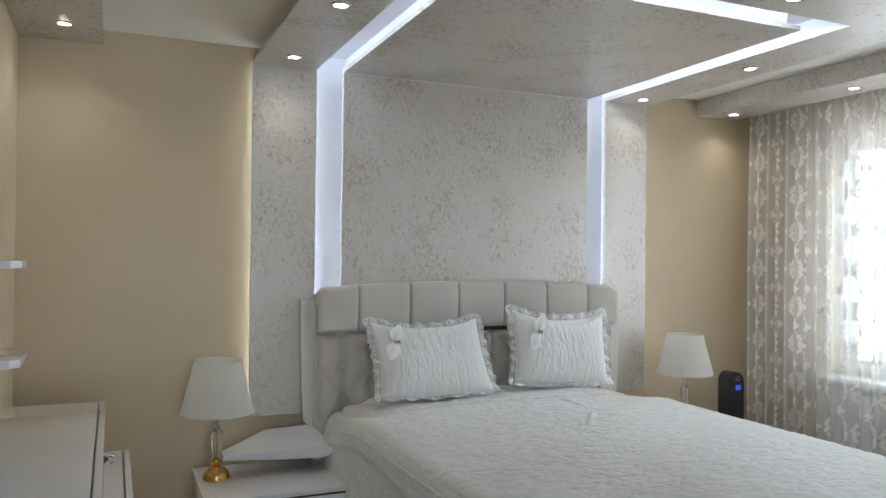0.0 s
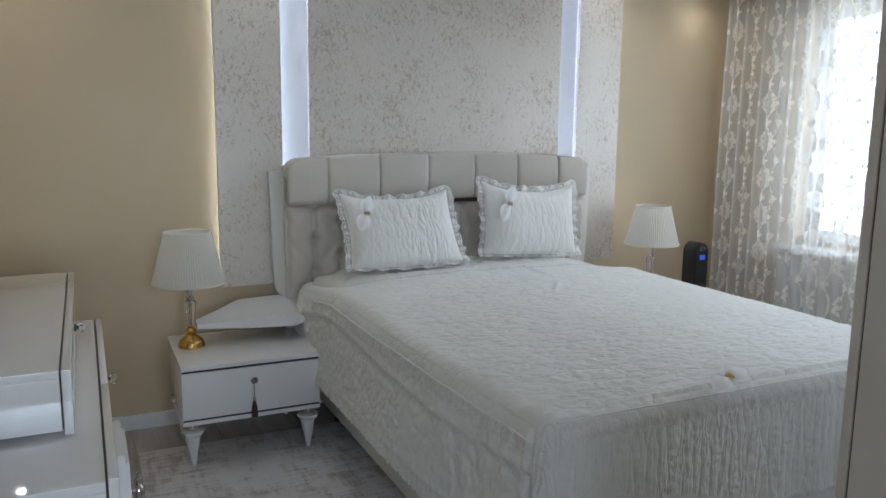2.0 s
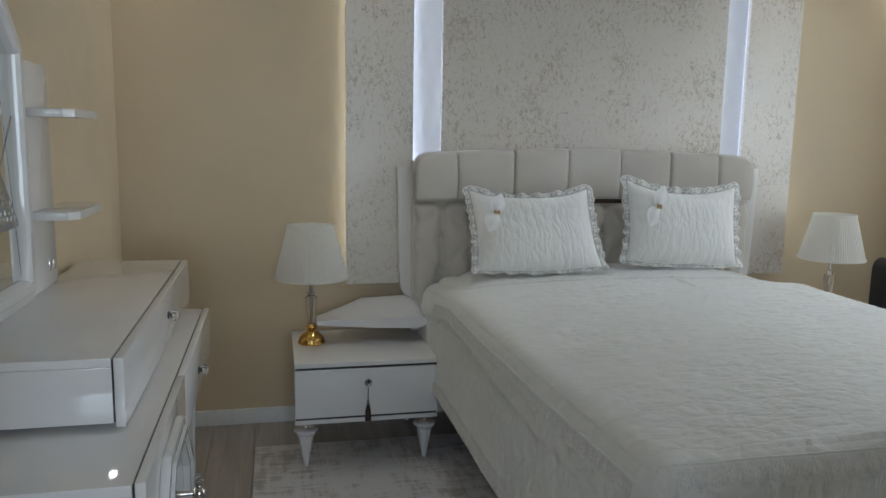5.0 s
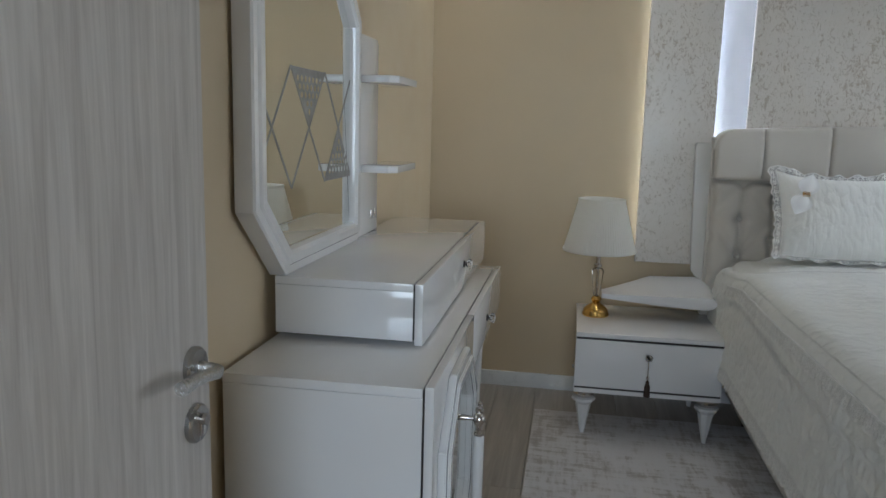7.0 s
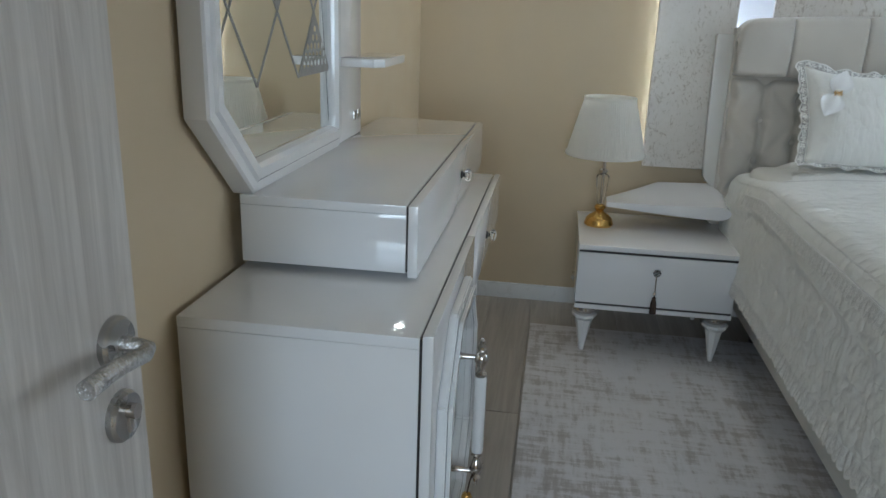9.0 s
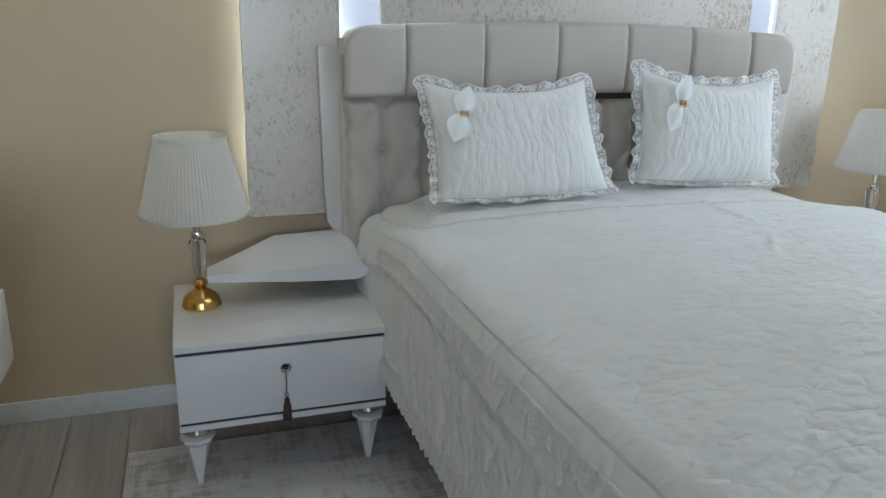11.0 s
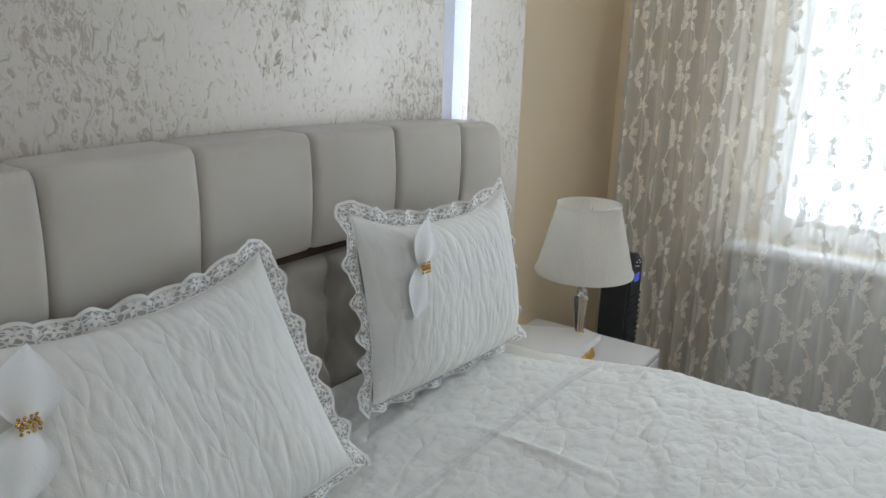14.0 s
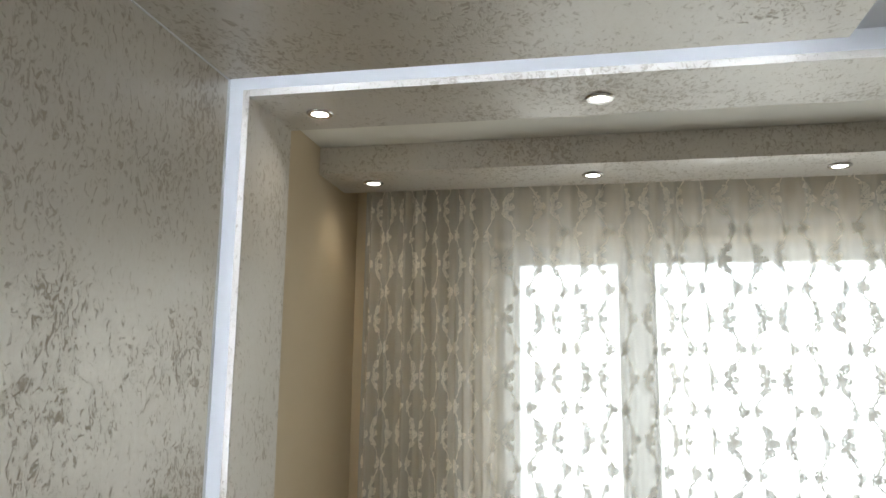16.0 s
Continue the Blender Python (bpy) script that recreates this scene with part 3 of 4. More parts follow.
def curtain_point(u, v):
    x, y = curtain_xy(u)
    z = 0.03 + v * 2.43
    soft = 0.75 + 0.25 * (1 - v)
    return (3.765 + (x - 3.765) * soft + 0.006 * math.sin(3 * z + 9 * u), y + 0.008 * math.sin(2.2 * z + 14 * u) * (1 - v), z)


solid("curtain", sheet(CU, 24, curtain_point, lambda a, b: (lengths[round(a * CU)], 0.03 + b * 2.43)), CURTAIN,
      "sheer ivory curtain with damask lace pattern over the window", "curtain", angle=180)
solid("curtain_rail", box(3.74, 3.79, 0.95, 3.74, 2.462, 2.477, 0.002), PVC, "white curtain rail under the ceiling", "curtain rail")
solid("blind_cord", tube([(3.84, 0.98, 2.245), (3.84, 2.0, 2.235), (3.84, 3.12, 2.245)], 0.004, 8), PVC, "thin white rod across the window behind the curtain", "curtain rod")

rad = thing("radiator", (3.83, 2.2, 0.1), "white panel radiator below the window sill, behind the curtain", "radiator")
part("panel", box(3.82, 3.868, 1.25, 3.20, 0.13, 0.70, 0.008), RADIATOR, rad)
part("header", join(box(3.812, 3.875, 1.24, 3.21, 0.68, 0.715, 0.005), box(3.812, 3.875, 1.24, 3.21, 0.12, 0.15, 0.005)), RADIATOR, rad)
for yy in (1.5, 2.9):
    part("bracket", box(3.82, 3.87, yy, yy + 0.03, 0.0, 0.13, 0.003), RADIATOR, rad)

# ---- door ----
DX0, DX1, DY0, DY1 = -0.235, -0.195, 0.17, 1.03
door = thing("door_1", (-0.215, DY0, 0.0), "pale grey oak veneer door standing open against the side wall", "door", kind="structure")
leaf = part("door_leaf", box(DX0, DX1, DY0, DY1, 0.008, 2.06, 0.002), DOOR_WOOD, door)
HY, HZ = 0.984, 0.969


def turned(bm, at):
    """Lathe work turned to point along +x from at."""
    bm.transform(Matrix.Translation(at) @ Matrix.Rotation(radians(90), 4, "Y"))
    return bm


part("rose", turned(lathe([(0.001, 0), (0.027, 0), (0.027, 0.006), (0.024, 0.010), (0.001, 0.010)], 28), (DX1, HY, HZ)), STEEL, door, "round brushed steel rose")
part("key_rose", turned(lathe([(0.001, 0), (0.027, 0), (0.027, 0.006), (0.024, 0.010), (0.001, 0.010)], 28), (DX1, HY, HZ - 0.080)), STEEL, door, "round steel key plate")
part("lock_cylinder", join(turned(lathe([(0.001, 0), (0.008, 0), (0.008, 0.016), (0.001, 0.016)], 16), (DX1 + 0.004, HY, HZ - 0.073)), box(DX1 + 0.004, DX1 + 0.014, HY - 0.005, HY + 0.005, HZ - 0.096, HZ - 0.076, 0.001)), CHROME, door)
lever = [(DX1 + 0.008, HY, HZ), (DX1 + 0.026, HY + 0.001, HZ - 0.001), (DX1 + 0.036, HY, HZ - 0.003), (DX1 + 0.042, HY - 0.016, HZ - 0.001), (DX1 + 0.045, HY - 0.045, HZ + 0.006), (DX1 + 0.046, HY - 0.080, HZ + 0.011), (DX1 + 0.045, HY - 0.112, HZ + 0.010)]
part("door_handle", tube(lever, [0.008, 0.008, 0.0085, 0.0085, 0.0085, 0.0088, 0.0092], 14), SPARKLE, door, "curved lever handle with a glittering hammered face")
for zz in (0.25, 1.0, 1.8):
    part("hinge", lathe([(0.001, 0), (0.008, 0), (0.008, 0.09), (0.001, 0.09)], 12, (-0.205, DY0 - 0.006, zz)), STEEL, door)
structure("door_frame", join(box(-0.30, -0.24, YF, YF + 0.012, 0, 2.18, 0.002), box(0.72, 0.79, YF, YF + 0.012, 0, 2.18, 0.002), box(-0.24, 0.72, YF, YF + 0.012, 2.12, 2.18, 0.002)), DOOR_WOOD, "pale grey oak door casing", "door frame")

# ---- wardrobe ----
war = thing("wardrobe", (2.35, 0.52, 0), "tall white lacquered wardrobe with a sliding door front", "wardrobe")
WX, WY = 1.358, 0.930
part("body", box(WX, 3.40, 0.165, WY - 0.026, 0.0, 2.30, 0.0015), WARDROBE, war)
part("shadow_gap", box(WX + 0.003, 3.397, WY - 0.026, WY - 0.0225, 0.02, 2.295), DARK_TRIM_SHADE, war)
for i in range(3):
    d = part("door", box(WX + 0.673 * i, WX + 0.670 + 0.673 * i, WY - 0.022, WY, 0.02, 2.30, 0.002), WARDROBE, war)
    part("handle", box(WX + 0.62 + 0.673 * i, WX + 0.635 + 0.673 * i, WY, WY + 0.02, 0.9, 1.3, 0.003), CHROME, d)

# ---- dressing table ----
desk = thing("dressing_table", (-0.18, 2.1, 0), "glossy white dressing table with chamfered cupboard door moulding and drawers", "dressing table")
CX0, CX1, CY0, CY1, CZ = -0.385, 0.029, 1.455, 2.79, 0.79
SPLIT = 2.045
part("carcass", box(CX0, CX1, CY0, SPLIT, 0.05, CZ - 0.021, 0.001), LACQUER, desk)
part("plinth", box(CX0 + 0.03, CX1 - 0.04, CY0 + 0.03, SPLIT - 0.03, 0.0, 0.05), LACQUER_EDGE, desk)
part("top", box(CX0, CX1, CY0 - 0.001, CY1, CZ - 0.02, CZ, 0.0015), LACQUER, desk)
part("drawer_case", box(CX0, CX1, SPLIT + 0.001, CY1 - 0.001, 0.645, CZ - 0.021), LACQUER_EDGE, desk)
part("shadow_gap", box(CX1 + 0.0005, CX1 + 0.004, CY0 + 0.002, CY1 - 0.002, 0.66, CZ - 0.003), DARK_TRIM_SHADE, desk)
part("shadow_gap", box(CX1 + 0.0005, CX1 + 0.004, CY0 + 0.002, SPLIT - 0.002, 0.06, 0.659), DARK_TRIM_SHADE, desk)
cup = part("cupboard_door", box(CX1 + 0.0045, 0.052, CY0, SPLIT, 0.05, CZ + 0.004, 0.002), LACQUER, desk)


def arch(y0, y1, z0, z1):
    """Tall outline with long chamfers at its four corners."""
    c, h = (y1 - y0) * 0.26, (z1 - z0) * 0.24
    return [(y0 + c, z0), (y1 - c, z0), (y1, z0 + h), (y1, z1 - h), (y1 - c, z1), (y0 + c, z1), (y0, z1 - h), (y0, z0 + h)]


def arch_ring(y0, y1, z0, z1, w, x0, x1):
    outer, inner = arch(y0, y1, z0, z1), arch(y0 + w, y1 - w, z0 + w, z1 - w)
    bm = bmesh.new()
    loops = []
    for x, ol in ((x0, outer), (x1, outer), (x1, inner), (x0, inner)):
        loops.append([bm.verts.new((x, *p)) for p in ol])
    n = len(outer)
    for a in range(4):
        l0, l1 = loops[a], loops[(a + 1) % 4]
        for i in range(n):
            bm.faces.new((l0[i], l0[(i + 1) % n], l1[(i + 1) % n], l1[i]))
    bmesh.ops.recalc_face_normals(bm, faces=bm.faces)
    bmesh.ops.bevel(bm, geom=bm.edges[:], offset=0.003, segments=2, affect="EDGES")
    return bm


part("door_moulding", join(arch_ring(1.515, 1.975, 0.23, 0.762, 0.048, 0.0525, 0.070), arch_ring(1.530, 1.960, 0.247, 0.745, 0.022, 0.0705, 0.078)), LACQUER, cup, "raised white chamfered moulding")
part("mirror_inset", prism(arch(1.559, 1.931, 0.275, 0.717), 0, 0.0526, 0.055), MIRROR, cup, "chamfered mirror inset")
drw = part("drawer_front", box(CX1 + 0.0045, 0.052, SPLIT + 0.003, CY1, 0.64, CZ + 0.002, 0.002), LACQUER, desk)


def knob(y, z, x, parent):
    part("knob", turned(lathe([(0.001, 0), (0.006, 0), (0.005, 0.008), (0.009, 0.010), (0.014, 0.014), (0.016, 0.020), (0.012, 0.026), (0.001, 0.028)], 24, flute=8, depth=0.08), (x, y, z)), CRYSTAL, parent, "fluted clear crystal knob")
    part("knob_stem", turned(lathe([(0.001, 0), (0.011, 0), (0.011, 0.004), (0.005, 0.006), (0.005, 0.013), (0.001, 0.013)], 16), (x, y, z)), DARK_TRIM_SHADE, parent)


knob(2.37, 0.705, 0.052, drw)
leg_prof = [(0.012, 0.0), (0.014, 0.02), (0.019, 0.3), (0.026, 0.58), (0.028, 0.645)]
for lx, ly in ((-0.022, 2.745), (-0.35, 2.745)):
    part("leg", lathe(leg_prof, 20, (lx, ly, 0)), LACQUER, desk, "slim tapered white leg")


def bar_handle(x, y, z0, z1, parent):
    """Porcelain bar between two turned nickel ends."""
    part("handle_bar", lathe([(0.012, z0 + 0.045), (0.0135, z0 + 0.055), (0.0135, z1 - 0.055), (0.012, z1 - 0.045)], 16, (x, y, 0)), LACQUER, parent, "white porcelain handle bar")
    for z, s in ((z0, -1), (z1, 1)):
        prof = [(0.001, -0.050), (0.012, -0.047), (0.013, -0.040), (0.007, -0.032), (0.010, -0.022), (0.015, -0.012), (0.016, -0.004), (0.012, 0.006), (0.006, 0.011), (0.011, 0.017), (0.010, 0.024), (0.005, 0.029), (0.006, 0.035), (0.001, 0.042)]
        if s < 0:
            prof = [(r, -h) for r, h in prof][::-1]
        part("handle_end", join(lathe(prof, 18, (x, y, z)), tube([(x, y, z - 0.004), (x - 0.02, y, z - 0.004), (x - 0.045, y, z - 0.004), (x - 0.058, y, z - 0.004)], [0.005, 0.0055, 0.008, 0.012], 12)), CHROME, parent, "turned nickel handle end")


bar_handle(0.101, 1.82, 0.320, 0.597, cup)
tas = part("tassel", lathe([(0.001, 0.185), (0.016, 0.187), (0.013, 0.235), (0.008, 0.255), (0.010, 0.262), (0.004, 0.27), (0.001, 0.271)], 20, (0.086, 1.79, -0.012), flute=10, depth=0.06), TASSEL, cup, "dark brown silk tassel")
part("tassel_bead", lathe([(0.001, 0.268), (0.009, 0.272), (0.012, 0.280), (0.009, 0.288), (0.001, 0.291)], 16, (0.086, 1.79, -0.012)), GOLD, tas, "round gold bead")
part("tassel_cord", tube([(0.086, 1.79, 0.276), (0.090, 1.805, 0.298), (0.096, 1.818, 0.318)], 0.0018, 6), TASSEL, tas)

# raised drawer box
BX0, BX1, BY0, BY1, BZ0, BZ1 = -0.375, -0.047, 1.712, 2.91, 0.806, 0.940
tray = thing("drawer_box", (-0.2, 2.3, CZ), "long glossy white drawer box set back on the dressing table", "drawer box")
# dark slab that stands in for the thin shadow line below the box
part("foot", box(BX0 + 0.03, BX1 - 0.05, BY0 + 0.05, CY1 - 0.03, CZ, BZ0), DARK_TRIM_SHADE, tray)
part("case", box(BX0, BX1, BY0, BY1, BZ0, BZ1 - 0.019, 0.001), LACQUER, tray)
part("top", box(BX0, BX1, BY0 - 0.001, BY1, BZ1 - 0.018, BZ1, 0.0015), LACQUER, tray)
part("shadow_gap", box(BX1 + 0.0005, BX1 + 0.0035, BY0 + 0.002, BY1 - 0.002, BZ0 + 0.002, BZ1 - 0.003), DARK_TRIM_SHADE, tray)
df = part("drawer_front", box(BX1 + 0.004, -0.024, BY0, BY1, BZ0 - 0.009, BZ1, 0.002), LACQUER, tray)
knob(2.36, 0.872, -0.024, df)

# mirror with a chamfered frame, and its shelf board
mir = thing("vanity_mirror", (-0.35, 1.95, BZ1), "octagonal white framed vanity mirror with etched diamond lines", "mirror")
M_OUT = [(1.722, 0.940), (2.30, 0.938), (2.33, 0.968), (2.33, 1.59), (2.19, 1.73), (1.67, 1.73), (1.542, 1.58), (1.542, 1.105)]


def shrink(pts, d):
    out = []
    n = len(pts)
    for i in range(n):
        p0, p1, p2 = (Vector(pts[i - 1]), Vector(pts[i]), Vector(pts[(i + 1) % n]))
        e1, e2 = (p1 - p0).normalized(), (p2 - p1).normalized()
        n1, n2 = Vector((-e1.y, e1.x)), Vector((-e2.y, e2.x))
        b = (n1 + n2).normalized()
        out.append(tuple(p1 + b * (d / max(0.3, b.dot(n1)))))
    return out


def frame_ring(outer, steps):
    """Moulded frame: (inset, x) steps from the back edge to the inner lip."""
    bm = bmesh.new()
    loops = [[bm.verts.new((x, *p)) for p in shrink(outer, d)] for d, x in steps]
    n = len(outer)
    for l0, l1 in zip(loops, loops[1:]):
        for i in range(n):
            bm.faces.new((l0[i], l0[(i + 1) % n], l1[(i + 1) % n], l1[i]))
    return bm


part("frame", frame_ring(M_OUT, [(0.0, -0.392), (0.0, -0.352), (0.004, -0.347), (0.022, -0.347), (0.028, -0.341), (0.048, -0.341), (0.056, -0.349), (0.060, -0.362), (0.060, -0.392), (0.0, -0.392)]), LACQUER, mir, angle=25)
part("glass", prism(shrink(M_OUT, 0.058), 0, -0.372, -0.366), MIRROR, mir, "clear mirror glass")


def strip(p, q, w, x0, x1):
    p, q = Vector(p), Vector(q)
    d = (q - p).normalized()
    s = Vector((-d.y, d.x)) * w / 2
    return prism([tuple(p - s), tuple(q - s), tuple(q + s), tuple(p + s)], 0, x0, x1)


NODES = (1.560, 1.797, 2.042, 2.278)
lines = []
for a, c in zip(NODES, NODES[1:]):
    lines += [strip((a, 1.137), (c, 1.423), 0.0045, -0.366, -0.3645), strip((a, 1.423), (c, 1.137), 0.0045, -0.366, -0.3645)]
for ln in lines:
    part("etched_line", ln, ETCH, mir, "thin grey etched line")
for name_z, ys in ((1, (1.797, 2.042, 1.919)), (-1, (2.042, 2.278, 2.162))):
    tri = [(ys[0], 1.28 + 0.143 * name_z), (ys[1], 1.28 + 0.143 * name_z), (ys[2], 1.28)]
    et = part("etched_triangle", prism(tri if name_z < 0 else tri[::-1], 0, -0.3658, -0.3650), ETCH, mir, "grey etched triangle with clear dots")
    dots = []
    for r in range(1, 7):
        z = 1.28 + name_z * 0.143 * (r / 7.3)
        half = (ys[1] - ys[0]) / 2 * (r / 7.3) - 0.010
        for k in range(-4, 5):
            dy = (k + (0.5 if r % 2 else 0)) * 0.027
            if abs(dy) < half:
                d = lathe([(0.001, 0), (0.0075, 0), (0.0075, 0.0006), (0.001, 0.0006)], 8)
                dots.append(turned(d, (-0.3650, ys[2] + dy, z)))
    part("dots", join(*dots), MIRROR, et, "clear mirror dots")

brd = thing("shelf_board", (-0.37, 2.45, BZ1), "narrow white back board with two small open shelves beside the mirror", "shelf")
part("back_board", prism([(2.34, BZ1), (2.57, BZ1), (2.57, 1.545), (2.555, 1.562), (2.34, 1.562)], 0, -0.39, -0.358, 0.002), LACQUER, brd)
for z in (1.155, 1.427):
    part("shelf", prism([(-0.357, 2.335), (-0.262, 2.335), (-0.238, 2.36), (-0.238, 2.62), (-0.262, 2.665), (-0.357, 2.665)], 2, z - 0.011, z + 0.011, 0.002), LACQUER, brd)
for yy in (2.475, 2.515):
    part("switch", box(-0.358, -0.352, yy, yy + 0.016, 0.985, 1.012, 0.002), CHROME, brd, "small chrome switch")


# ---- nightstands, lamps ----
def nightstand(high, label):
    """Origin on the floor below the middle; front towards -y."""
    root = thing("nightstand", (0, 0, 0), label, "nightstand", "nightstands")
    w, d, z1 = 0.296, 0.265, high
    z0 = 0.194 + (high - 0.452) * 0.5
    part("top", box(-w, w, -d, d, z1 - 0.020, z1, 0.002), LACQUER, root)
    part("body", box(-w + 0.002, w - 0.002, -d + 0.02, d, z0, z1 - 0.0205, 0.001), LACQUER, root)
    part("shadow_strip", box(-w + 0.004, w - 0.004, -d + 0.004, -d + 0.019, z1 - 0.029, z1 - 0.0205), DARK_TRIM_SHADE, root, "dark recessed strip")
    dr = part("drawer_front", box(-w + 0.001, w - 0.001, -d, -d + 0.019, z0 + 0.026, z1 - 0.030, 0.0015), LACQUER, root)
    part("shadow_strip", box(-w + 0.004, w - 0.004, -d + 0.003, -d + 0.019, z0 + 0.018, z0 + 0.0255), DARK_TRIM_SHADE, root, "dark recessed strip")
    part("bottom_rail", box(-w + 0.001, w - 0.001, -d, -d + 0.019, z0, z0 + 0.0175, 0.001), LACQUER, root)
    kb = lathe([(0.001, 0), (0.006, 0), (0.006, 0.010), (0.013, 0.016), (0.015, 0.024), (0.009, 0.031), (0.001, 0.032)], 20, flute=8, depth=0.08)
    kb.transform(Matrix.Translation((0.0, -d, z1 - 0.085)) @ Matrix.Rotation(radians(90), 4, "X"))
    part("knob", kb, CRYSTAL, dr, "clear crystal knob")
    t = part("tassel", lathe([(0.001, 0), (0.0125, 0.001), (0.0105, 0.045), (0.006, 0.058), (0.008, 0.064), (0.003, 0.070), (0.001, 0.071)], 18, (0, -d - 0.018, z1 - 0.250), flute=9, depth=0.06), TASSEL, dr, "dark brown silk tassel")
    part("tassel_chain", join(lathe([(0.001, 0), (0.005, 0.003), (0.007, 0.009), (0.005, 0.015), (0.001, 0.018)], 14, (0, -d - 0.018, z1 - 0.179)), tube([(0, -d - 0.018, z1 - 0.162), (0, -d - 0.019, z1 - 0.13), (0, -d - 0.012, z1 - 0.095)], 0.0022, 6)), CHROME, t, "small nickel bead and chain")
    for sx in (-1, 1):
        for sy in (-1, 1):
            lx, ly = sx * (w - 0.045), sy * (d - 0.05)
            lg = part("leg", lathe([(0.010, 0.0), (0.011, 0.01), (0.034, z0 - 0.062), (0.049, z0 - 0.046), (0.049, z0 - 0.036), (0.026, z0 - 0.030)], 8, (lx, ly, 0)), LACQUER, root, "faceted white tapered foot", 20)
            part("leg_collar", lathe([(0.022, z0 - 0.032), (0.038, z0 - 0.028), (0.046, z0 - 0.016), (0.040, z0 - 0.004), (0.022, z0)], 22, (lx, ly, 0)), CHROME, lg, "polished copper-nickel collar")
    return root


ns = nightstand(0.452, "glossy white one-drawer nightstand with a dark tassel, standing on the rug")
ns.matrix_basis = pose(0.639, 3.43, 0.012)
ns2 = nightstand(0.497, "glossy white one-drawer nightstand beside the black heater")
ns2.matrix_basis = pose(3.005, 3.545, 0.0)


def table_lamp():
    root = thing("table_lamp", (0, 0, 0), "white pleated table lamp with a crystal stem and gold foot", "table lamp", "bedside lamps")
    part("foot", lathe([(0.001, 0), (0.058, 0), (0.060, 0.006), (0.057, 0.014), (0.055, 0.022), (0.052, 0.030), (0.040, 0.042), (0.024, 0.052), (0.016, 0.060), (0.020, 0.066), (0.024, 0.074), (0.020, 0.082), (0.013, 0.088), (0.001, 0.089)], 36), GOLD, root, "stepped polished gold foot")
    part("stem", lathe([(0.011, 0.088), (0.015, 0.094), (0.026, 0.195), (0.027, 0.205), (0.020, 0.214), (0.010, 0.218)], 8), CRYSTAL, root, "faceted clear crystal stem", 20)
    part("stem_core", lathe([(0.003, 0.086), (0.003, 0.22)], 8), CHROME, root)
    part("socket", lathe([(0.008, 0.217), (0.017, 0.221), (0.018, 0.232), (0.010, 0.238), (0.009, 0.27), (0.014, 0.275), (0.014, 0.33), (0.001, 0.331)], 18), CHROME, root)
    n, k = 400, 80
    def pleat(u, v):
        a = math.tau * u
        r = 0.158 + (0.100 - 0.158) * v
        r += 0.0012 * math.cos(k * a)
        return (r * math.cos(a), r * math.sin(a), 0.298 + 0.225 * v)
    sh = part("shade", sheet(n, 6, pleat), SHADE, root, "white pleated fabric shade", 60)
    for r, z in ((0.159, 0.298), (0.101, 0.520)):
        part("shade_band", lathe([(r - 0.002, z - 0.003), (r + 0.002, z - 0.004), (r + 0.0035, z + 0.002), (r + 0.002, z + 0.007), (r - 0.002, z + 0.006), (r - 0.002, z - 0.003)], 64, caps=False), SHADE, sh)
    part("shade_ring", join(*[tube([(0.012 * math.cos(a), 0.012 * math.sin(a), 0.322), (0.108 * math.cos(a), 0.108 * math.sin(a), 0.490)], 0.0015, 6) for a in (0.3, 2.4, 4.5)]), CHROME, sh)
    return root


lamp = table_lamp()
lamp.matrix_basis = pose(0.427, 3.48, 0.464)
lamp2 = copy_thing(lamp, pose(3.075, 3.49, 0.497))
solid("lamp_cord", tube([(3.05, 3.46, 0.503), (3.02, 3.43, 0.501), (2.985, 3.44, 0.501), (2.95, 3.47, 0.501), (2.93, 3.53, 0.501)], 0.003, 8), PLASTIC_BLACK, "thin dark lamp cord lying on the nightstand", "cord")

# ---- tower heater ----
heat = thing("tower_heater", (3.437, 3.50, 0), "slim black tower fan heater with a blue display", "heater")
part("base", lathe([(0.001, 0), (0.10, 0), (0.10, 0.012), (0.085, 0.022), (0.001, 0.024)], 32, (3.437, 3.50, 0)), PLASTIC_BLACK, heat)


def capsule(w, z0, z1, y0, y1, x):
    pts = [(x - w, z0), (x + w, z0)] + [(x + w * math.cos(math.pi * i / 10), z1 - w + w * math.sin(math.pi * i / 10)) for i in range(11)]
    bm = bmesh.new()
    lo = [bm.verts.new((px, y0, pz)) for px, pz in pts]
    hi = [bm.verts.new((px, y1, pz)) for px, pz in pts]
    n = len(pts)
    bm.faces.new(lo)
    bm.faces.new(hi[::-1])
    for i in range(n):
        bm.faces.new((lo[i], lo[(i + 1) % n], hi[(i + 1) % n], hi[i]))
    bmesh.ops.recalc_face_normals(bm, faces=bm.faces)
    bmesh.ops.bevel(bm, geom=[e for e in bm.edges if abs(e.verts[0].co.y - e.verts[1].co.y) < 1e-6], offset=0.012, segments=3, affect="EDGES")
    return bm


part("body", capsule(0.058, 0.022, 0.785, 3.44, 3.555, 3.437), PLASTIC_BLACK, heat)
part("display", box(3.417, 3.457, 3.436, 3.4405, 0.682, 0.712, 0.002), BLUE, heat, "small blue lit display")
for i in range(26):
    part("grille_bar", box(3.392, 3.482, 3.434, 3.4398, 0.10 + 0.021 * i, 0.108 + 0.021 * i, 0.0015, 1), PLASTIC_BLACK, heat)
for a in range(5):
    part("button", lathe([(0.001, 0), (0.004, 0), (0.004, 0.003), (0.001, 0.003)], 10, (3.437 + 0.018 * math.cos(a * math.tau / 5), 3.4385, 0.748 + 0.012 * math.sin(a * math.tau / 5))), RADIATOR, heat)

